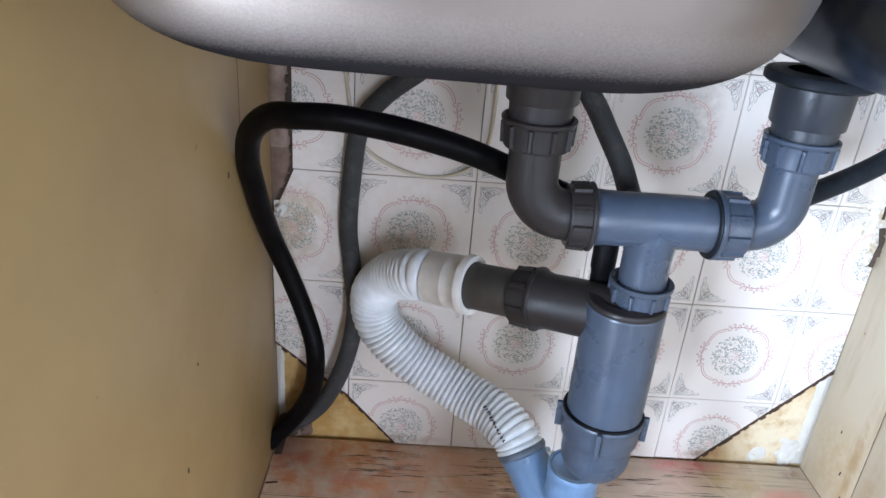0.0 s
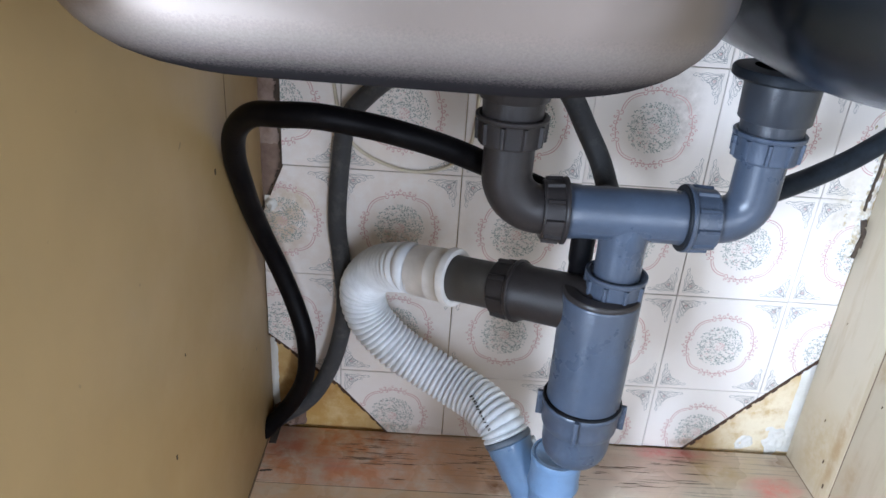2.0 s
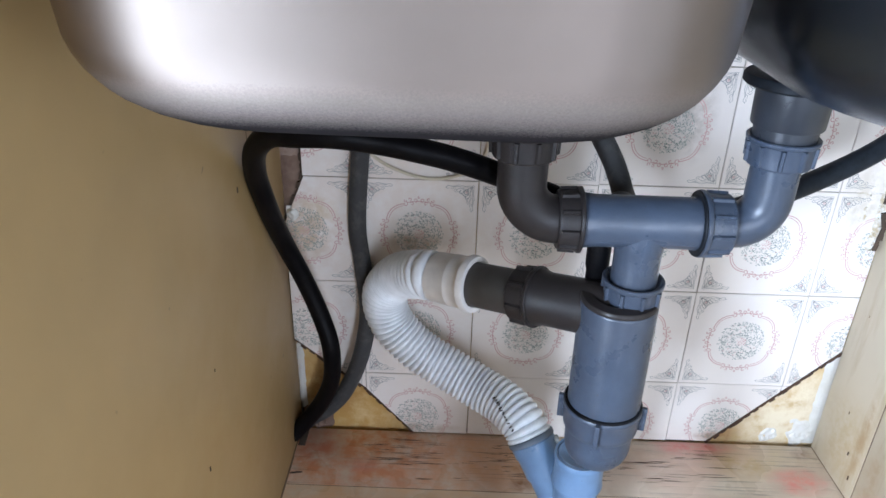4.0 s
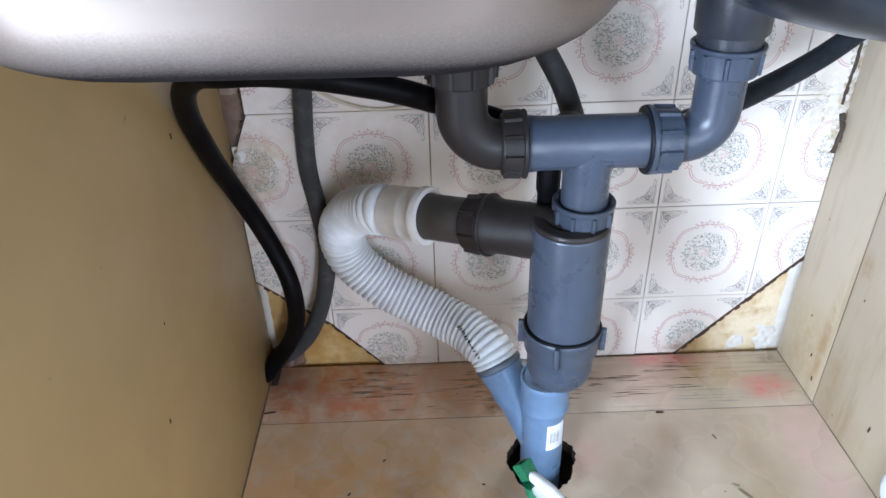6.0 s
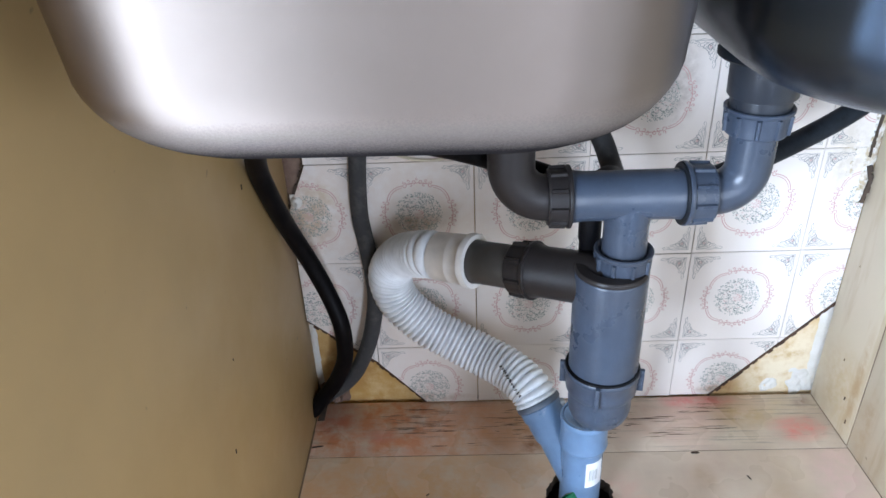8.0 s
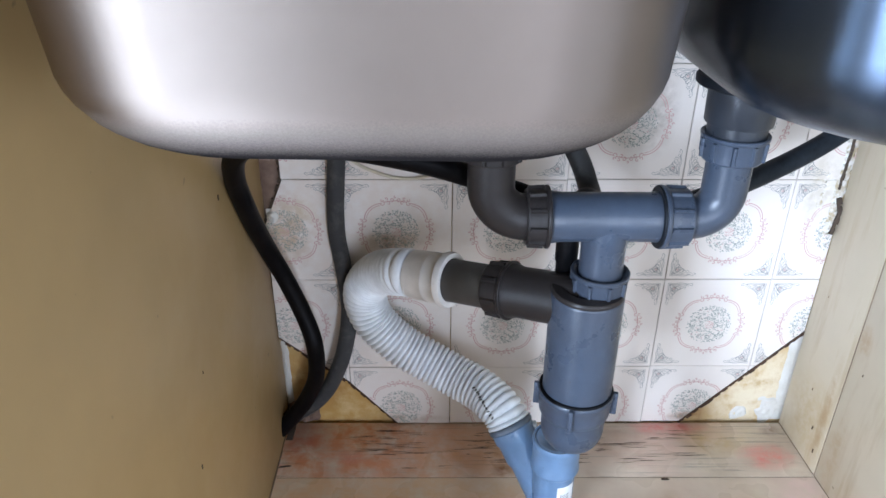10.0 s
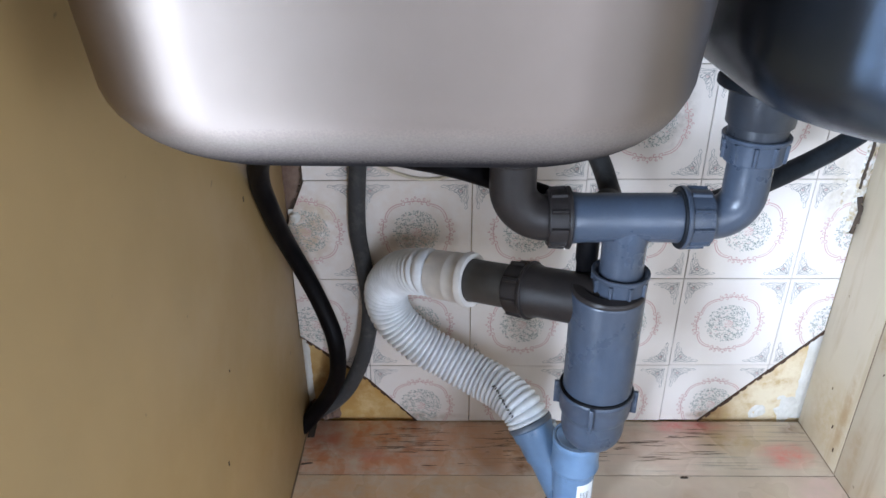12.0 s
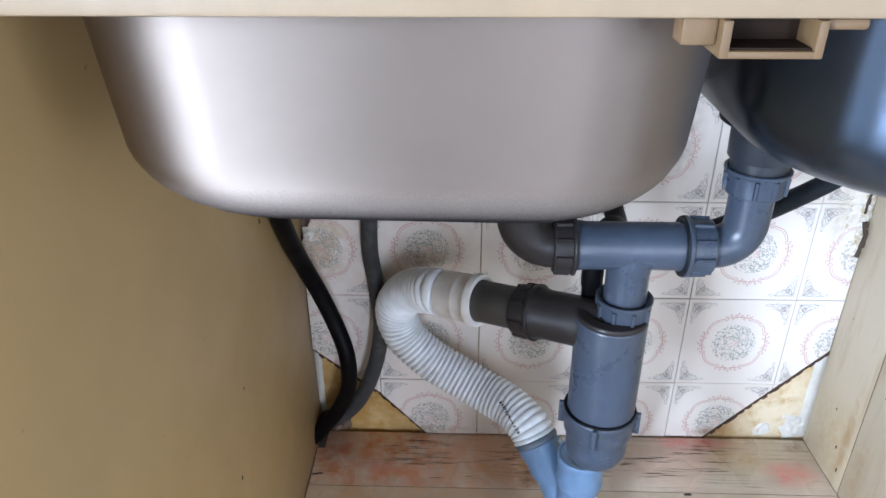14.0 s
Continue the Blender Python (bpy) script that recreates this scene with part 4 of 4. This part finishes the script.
def motif():
    """The print of one tile round its centre: lists of (quad, colour)."""
    rng = random.Random(7)
    out = []
    E = 1.0

    def ring(r0, r1, a0, a1, w, n=8):
        pts = []
        for k in range(n + 1):
            a, r = radians(a0 + (a1 - a0) * k / n), r0 + (r1 - r0) * math.sin(math.pi * k / n)
            pts.append((r * math.cos(a), E * r * math.sin(a)))
        out.extend((q, 0) for q in ribbon(pts, w))

    def curl(r, a, size, turn, hand):
        out.extend((q, 0) for q in scroll(r * math.cos(radians(a)), E * r * math.sin(radians(a)), size, turn, 0.85 * hand, 0.0011, 7))

    for k in range(4):
        c = 45 + 90 * k
        ring(0.0462, 0.0492, c - 20, c + 20, 0.0012)
        ring(0.0440, 0.0462, c - 17, c + 17, 0.0009)
        for hand in (-1, 1):
            curl(0.0452, c + 22 * hand, 0.0036, c + 90 * hand, hand)
            curl(0.0490, c + 25 * hand, 0.0026, c, -hand)
        c = 90 * k
        ring(0.0462, 0.0458, c - 19, c + 19, 0.0011, 6)
        for hand in (-1, 1):
            curl(0.0475, c + 6 * hand, 0.0034, c + 180, hand)
            curl(0.0430, c + 12 * hand, 0.0030, c + 60 * hand, -hand)
            curl(0.0500, c + 14 * hand, 0.0026, c + 200, hand)
        curl(0.0510, c, 0.0020, c, 1)
    for i in range(560):
        r = 0.0318 * math.sqrt(rng.random())
        a = rng.random() * 6.283
        x, z = r * math.cos(a), r * math.sin(a)
        l = rng.uniform(0.0014, 0.0032)
        t = a + rng.choice((0.0, 1.57, 0.8)) + rng.uniform(-0.3, 0.3)
        dx, dz = l * math.cos(t) / 2, l * math.sin(t) / 2
        colour = 0 if r < 0.007 or rng.random() < 0.05 else 1
        out += [(q, colour) for q in ribbon([(x - dx, z - dz), (x + dx, z + dz)], rng.uniform(0.0005, 0.0010))]
    for sx in (-1, 1):
        for sz in (-1, 1):
            def at(u, v):
                return (sx * (0.0705 - u), sz * (0.0705 - v))
            qs = []
            for flip in (False, True):
                def pt(u, v):
                    return at(v, u) if flip else at(u, v)
                for line in (((0.001, 0.001), (0.012, 0.002), (0.020, 0.0005), (0.028, 0.0025), (0.034, 0.0015), (0.037, 0.004), (0.034, 0.0055), (0.032, 0.004)),
                             ((0.004, 0.004), (0.012, 0.006), (0.018, 0.0045), (0.024, 0.007), (0.022, 0.010), (0.018, 0.009), (0.019, 0.007)),
                             ((0.008, 0.008), (0.014, 0.0085), (0.017, 0.012), (0.014, 0.015), (0.011, 0.013)),
                             ((0.026, 0.003), (0.028, 0.006), (0.031, 0.0055)), ((0.002, 0.0035), (0.009, 0.003), (0.016, 0.0032), (0.023, 0.0025), (0.030, 0.0035)),
                             ((0.012, 0.0075), (0.016, 0.0062), (0.020, 0.0105), (0.016, 0.0125)), ((0.005, 0.007), (0.0075, 0.0115), (0.0125, 0.0165), (0.0115, 0.020)), ((0.0245, 0.0045), (0.0265, 0.0085), (0.0235, 0.0105))):
                    qs += ribbon([pt(*v) for v in line], 0.0005)
            p_ = at(0.0105, 0.0105)
            qs += scroll(p_[0], p_[1], 0.0042, 45 * sx * sz, 1.3 * sx * sz, 0.0007, 10)
            out += [(q, 0) for q in scroll(p_[0], p_[1], 0.0021, 0, 1.2, 0.0009, 7)]
            p_ = at(0.0045, 0.0045)
            qs += scroll(p_[0], p_[1], 0.0024, 10, 0.9, 0.0007, 6)
            out += [(q, 2) for q in qs]
    return out


MOTIF = motif()


def tile_at(i, j):
    x0, z0 = i * TW, Z0 + (j - 1) * TH
    cx, cz = x0 + TW / 2, z0 + TH / 2
    g = 0.0005
    lines = [((LX + 0.001, 1), (LX + 0.001, 0)), ((RX, 0), (RX, 1)), ((0, 0.0015), (1, 0.0015))]
    if i >= 2 and j <= 1:
        lines.append(CUT_R)
    if i == -2 and j <= 1:
        lines.append(CUT_L1)
    if i == -1 and j == 0:
        lines.append(CUT_L2)
    if i == -2 and j >= 2:
        lines.append(((-0.2215, 1.0), (-0.2235, 0.0)) if j > 2 else ((-0.2195, 0.415), (-0.2525, 0.338)))
    poly = clip([(x0 + g, z0 + g), (x0 + TW - g, z0 + g), (x0 + TW - g, z0 + TH - g), (x0 + g, z0 + TH - g)], lines)
    if len(poly) < 3:
        return
    bm = bmesh.new()
    bev = 0.0007
    mx, mz = sum(p_[0] for p_ in poly) / len(poly), sum(p_[1] for p_ in poly) / len(poly)
    back = [bm.verts.new((x - cx, 0.0095, z - cz)) for x, z in poly]
    mid = [bm.verts.new((x - cx, bev, z - cz)) for x, z in poly]
    front = []
    for x, z in poly:
        d = max(math.hypot(x - mx, z - mz), 1e-6)
        front.append(bm.verts.new((x - cx - (x - mx) / d * bev, 0, z - cz - (z - mz) / d * bev)))
    for a, b in ((back, mid), (mid, front)):
        for k in range(len(poly)):
            n_ = (k + 1) % len(poly)
            bm.faces.new((a[k], a[n_], b[n_], b[k]))
    bm.faces.new(front)
    bmesh.ops.recalc_face_normals(bm, faces=bm.faces[:])
    t = part("tile", bm, M_TILE, wall, "", True, 25)
    rng = random.Random(i * 31 + j)
    t.location = (cx, rng.uniform(-0.0006, 0.0006) - (0.003 if i <= 0 else 0), cz)
    verts, faces, mats = [], [], []
    for quad, colour in MOTIF:
        q = clip([(x + cx, z + cz) for x, z in quad], lines)
        if len(q) >= 3:
            faces.append(tuple(range(len(verts), len(verts) + len(q))))
            verts += [(x - cx, -0.0002, z - cz) for x, z in q]
            mats.append(colour)
    if faces:
        me = bpy.data.meshes.new("tile_print")
        me.from_pydata(verts, [], faces)
        for m_ in (M_PINK, M_GREEN, M_GREYPRINT):
            me.materials.append(m_)
        me.polygons.foreach_set("material_index", mats)
        pr = new("tile_print", me)
        pr.parent = t


for i in range(-2, 4):
    for j in range(0, 5):
        tile_at(i, j)


# dark open joints along the cut corners
def strip(points, y0, y1, w, mat, name, label):
    bm = bmesh.new()
    rng = random.Random(3)
    for (ax, az), (bx, bz) in zip(points, points[1:]):
        d = math.hypot(bx - ax, bz - az)
        n_ = max(1, round(d / 0.007))
        for k in range(n_):
            t, ww = k / n_, w * rng.uniform(0.6, 1.25)
            m = Matrix.Translation((ax + (bx - ax) * t, 0, az + (bz - az) * t)) @ Matrix.Rotation(-math.atan2(bz - az, bx - ax) + rng.uniform(-0.06, 0.06), 4, "Y")
            box(bm, -0.001, d / n_ + 0.001, y0 + rng.uniform(0, 0.0004), y1 - rng.uniform(0, 0.0004), -ww, rng.uniform(-0.0003, 0.0002), 0, m)
    return part(name, bm, mat, wall, label, True, 30)


strip([(-0.249, 0.162), (-0.150, 0.080), (-0.079, 0.001)], 0.0003, 0.0088, 0.0055, M_SPLIT, "cut_joint", "dark open joint along cut tiles")
strip([(0.359, 0.001), (0.517, 0.172)], 0.0003, 0.0088, 0.0055, M_SPLIT, "cut_joint", "dark open joint along cut tiles")
strip([(-0.078, 0.0026), (0.358, 0.0026)], 0.002, 0.0088, 0.0028, M_DIRT_SHADE, "floor_joint", "dark dirty joint at the floor")


def lump(name, x0, x1, z0, z1, y0, depth, mat, label, seed, nx=10, nz=30, edge=0.35, dab=False):
    """A rough patch of mortar on the wall with an uneven outline."""
    bm = bmesh.new()
    grid = []
    for b in range(nz + 1):
        row = []
        for a in range(nx + 1):
            u, v = a / nx, b / nz
            x, z = x0 + (x1 - x0) * u, z0 + (z1 - z0) * v
            n_ = noise.noise(Vector((x * 60, seed, z * 60)))
            f = min(u, 1 - u, v * (z1 - z0) / (x1 - x0), (1 - v) * (z1 - z0) / (x1 - x0)) / edge
            k = max(0.0, min(1.0, f + 0.3 * n_))
            if dab:
                k = max(0.0, min(1.0, (1.0 - math.hypot(2 * u - 1, 2 * v - 1)) * 3 + 1.2 * n_))
            if a in (0, nx):
                x += 0.003 * noise.noise(Vector((seed, z * 90, 3)))
            row.append(bm.verts.new((x, y0 + (0.002 if dab else 0) - (depth + (0.002 if dab else 0)) * k * (0.7 + 0.5 * noise.noise(Vector((x * 150, seed, z * 150)))), z)))
        grid.append(row)
    for r0, r1 in zip(grid, grid[1:]):
        for a in range(nx):
            bm.faces.new((r0[a], r0[a + 1], r1[a + 1], r1[a]))
    bmesh.ops.recalc_face_normals(bm, faces=bm.faces[:])
    return part(name, bm, mat, wall, label, True, 60)


lump("mortar_gap", -0.258, -0.2195, 0.335, 0.44, 0.0092, 0.006, M_RUBBLE, "dark old mortar in a gap", 1.0)
lump("mortar_gap", -0.256, -0.2235, 0.43, 0.63, 0.0092, 0.009, M_OLDPL, "dirty brown mortar in a gap", 2.0)
strip([(-0.2205, 0.63), (-0.2235, 0.50), (-0.2195, 0.41), (-0.2345, 0.372), (-0.247, 0.345)], 0.0005, 0.0088, 0.006, M_DIRT_SHADE, "gap_shadow", "dark gap beside the tiles")
lump("plaster_dab", -0.247, -0.230, 0.347, 0.368, -0.002, 0.008, M_WHITEPL, "white dab of plaster", 3.0, 14, 14, 0.3, True)
lump("mortar_crumble", -0.2505, -0.203, -0.004, 0.036, 0.0091, 0.02, M_RUBBLE, "dark crumbled mortar in the corner", 11.0, 16, 14, 0.25)
lump("white_plaster_edge", -0.2515, -0.241, 0.012, 0.15, 0.0091, 0.004, M_WHITEPL, "white plaster edge", 4.0, 6, 24)
lump("white_plaster_dab", 0.478, 0.522, -0.01, 0.05, 0.0091, 0.004, M_WHITEPL, "white smear of plaster", 9.0, 20, 24, 0.3, True)
lump("white_plaster_edge", 0.507, 0.5285, -0.002, 0.160, 0.0091, 0.003, M_WHITEPL, "white plaster edge", 5.0, 8, 24)
lump("white_plaster_dab", 0.436, 0.472, -0.006, 0.025, 0.0091, 0.003, M_WHITEPL, "white dab of plaster", 6.0, 20, 14, 0.3, True)
lump("mould_patch", 0.472, 0.507, 0.355, 0.60, 0.0022, 0.0032, M_MOULD, "peeling mouldy patch on the tiles", 7.0, 18, 60, 0.55)
lump("bare_edge", 0.503, 0.5185, 0.33, 0.62, 0.0005, 0.004, M_MOULD, "bare plaster edge beside the panel", 8.0, 6, 40)
strip([(0.510, 0.335), (0.514, 0.365), (0.507, 0.385)], -0.006, 0.002, 0.006, M_DIRT_SHADE, "dark_hole", "dark crumbled hole")
strip([(0.506, 0.40), (0.508, 0.46), (0.505, 0.62)], -0.0055, 0.002, 0.0022, M_DIRT_SHADE, "dark_crack", "dark crack in the plaster")

# stains and chips on the cabinet bottom
def chip(name, x, y, l, w, turn, parent, mat, label, z=0.0):
    bm = bmesh.new()
    n_ = 22
    ring = []
    rng = random.Random(int(x * 1000) + 5)
    for k in range(n_):
        a = 2 * math.pi * k / n_
        r_ = rng.uniform(0.72, 1.05) / max(abs(math.cos(a)), abs(math.sin(a))) ** 0.7
        ring.append((l / 2 * r_ * math.cos(a), w / 2 * r_ * math.sin(a)))
    m = pose(x, y, z, 0, 0, turn)
    top = [bm.verts.new(m @ Vector((a * 0.8, b * 0.8, 0.0005))) for a, b in ring]
    low = [bm.verts.new(m @ Vector((a, b, 0.0001))) for a, b in ring]
    bm.faces.new(top)
    for k in range(n_):
        bm.faces.new((low[k], low[(k + 1) % n_], top[(k + 1) % n_], top[k]))
    return part(name, bm, mat, parent, label)


for x, y, l, w, t in ((-0.074, -0.187, 0.006, 0.0028, 40), (-0.116, -0.239, 0.007, 0.003, 55), (0.366, -0.167, 0.010, 0.0022, 110), (0.053, -0.231, 0.005, 0.003, 10), (0.24, -0.27, 0.009, 0.0012, 130), (-0.24, -0.094, 0.02, 0.004, 10), (0.306, -0.1195, 0.013, 0.005, 0)):
    chip("dirt_speck", x, y, l, w, t, cab, M_DIRT_SHADE, "dark speck of dirt")
for x, y, l, w, t in ((0.379, -0.268, 0.05, 0.006, -58), (0.366, -0.246, 0.011, 0.005, -20), (0.355, -0.272, 0.012, 0.003, -40), (0.362, -0.282, 0.012, 0.004, -75), (0.395, -0.296, 0.009, 0.004, -20), (0.350, -0.255, 0.004, 0.002, 0)):
    chip("scuff_mark", x, y, l, w, t, cab, M_SCUFF, "grey olive scuff mark")

strip([(-0.205, 0.352), (-0.185, 0.345), (-0.172, 0.347), (-0.151, 0.338)], -0.0034, -0.002, 0.0007, M_GROUT, "tile_crack", "fine brown crack across a tile")
for x, y, z, l, t in ((0.521, -0.055, 0.11, 0.006, 70), (0.5215, -0.08, 0.06, 0.009, 80), (0.5205, -0.03, 0.25, 0.004, 60), (0.5276, -0.222, 0.064, 0.013, 78), (0.5225, -0.095, 0.03, 0.01, 66), (0.5245, -0.14, 0.2, 0.006, 85)):
    bm = bmesh.new()
    box(bm, -0.0004, 0.0006, -l / 9, l / 9, -l / 3, l / 3, 0.0003, pose(x - 0.0015, y, z, t - 70, 0, 2))
    part("dirt_speck", bm, M_SPLIT, cab, "dark speck of dirt")
for y, z, l in ((-0.345, 0.249, 0.005), (-0.174, 0.462, 0.006), (-0.42, 0.16, 0.004), (-0.30, 0.33, 0.003)):
    part("dirt_speck", box(bmesh.new(), LX - 0.0003, LX + 0.0006, y - l / 4, y + l / 4, z - l / 2, z + l / 2, 0.0003), M_DIRT_SHADE, cab, "dark speck of dirt")

# fine splits along the grain of the rear plank
bm = bmesh.new()
rng = random.Random(21)
for k in range(120):
    x, y = rng.uniform(-0.16, 0.36) if k % 3 else rng.uniform(0.02, 0.22), rng.triangular(-0.112, -0.006, -0.06)
    l, w = rng.uniform(0.012, 0.06) * (1.0 if k % 3 else 0.5), rng.uniform(0.0002, 0.0007)
    n_ = 7
    up, dn, drift = [], [], rng.uniform(-0.03, 0.03)
    for i in range(n_ + 1):
        t = i / n_
        half = w * math.sin(math.pi * t) * rng.uniform(0.5, 1.3) + 0.00006
        px_, py_ = x + l * t, y + drift * l * t + rng.uniform(-0.0004, 0.0004)
        up.append(bm.verts.new((px_, py_ + half, 0.0005)))
        dn.append(bm.verts.new((px_, py_ - half, 0.0005)))
    for i in range(n_):
        bm.faces.new((dn[i], dn[i + 1], up[i + 1], up[i]))
tagged(part("wood_split", bm, M_SPLIT, cab, "fine dark splits along the grain", False), kind="stuff")
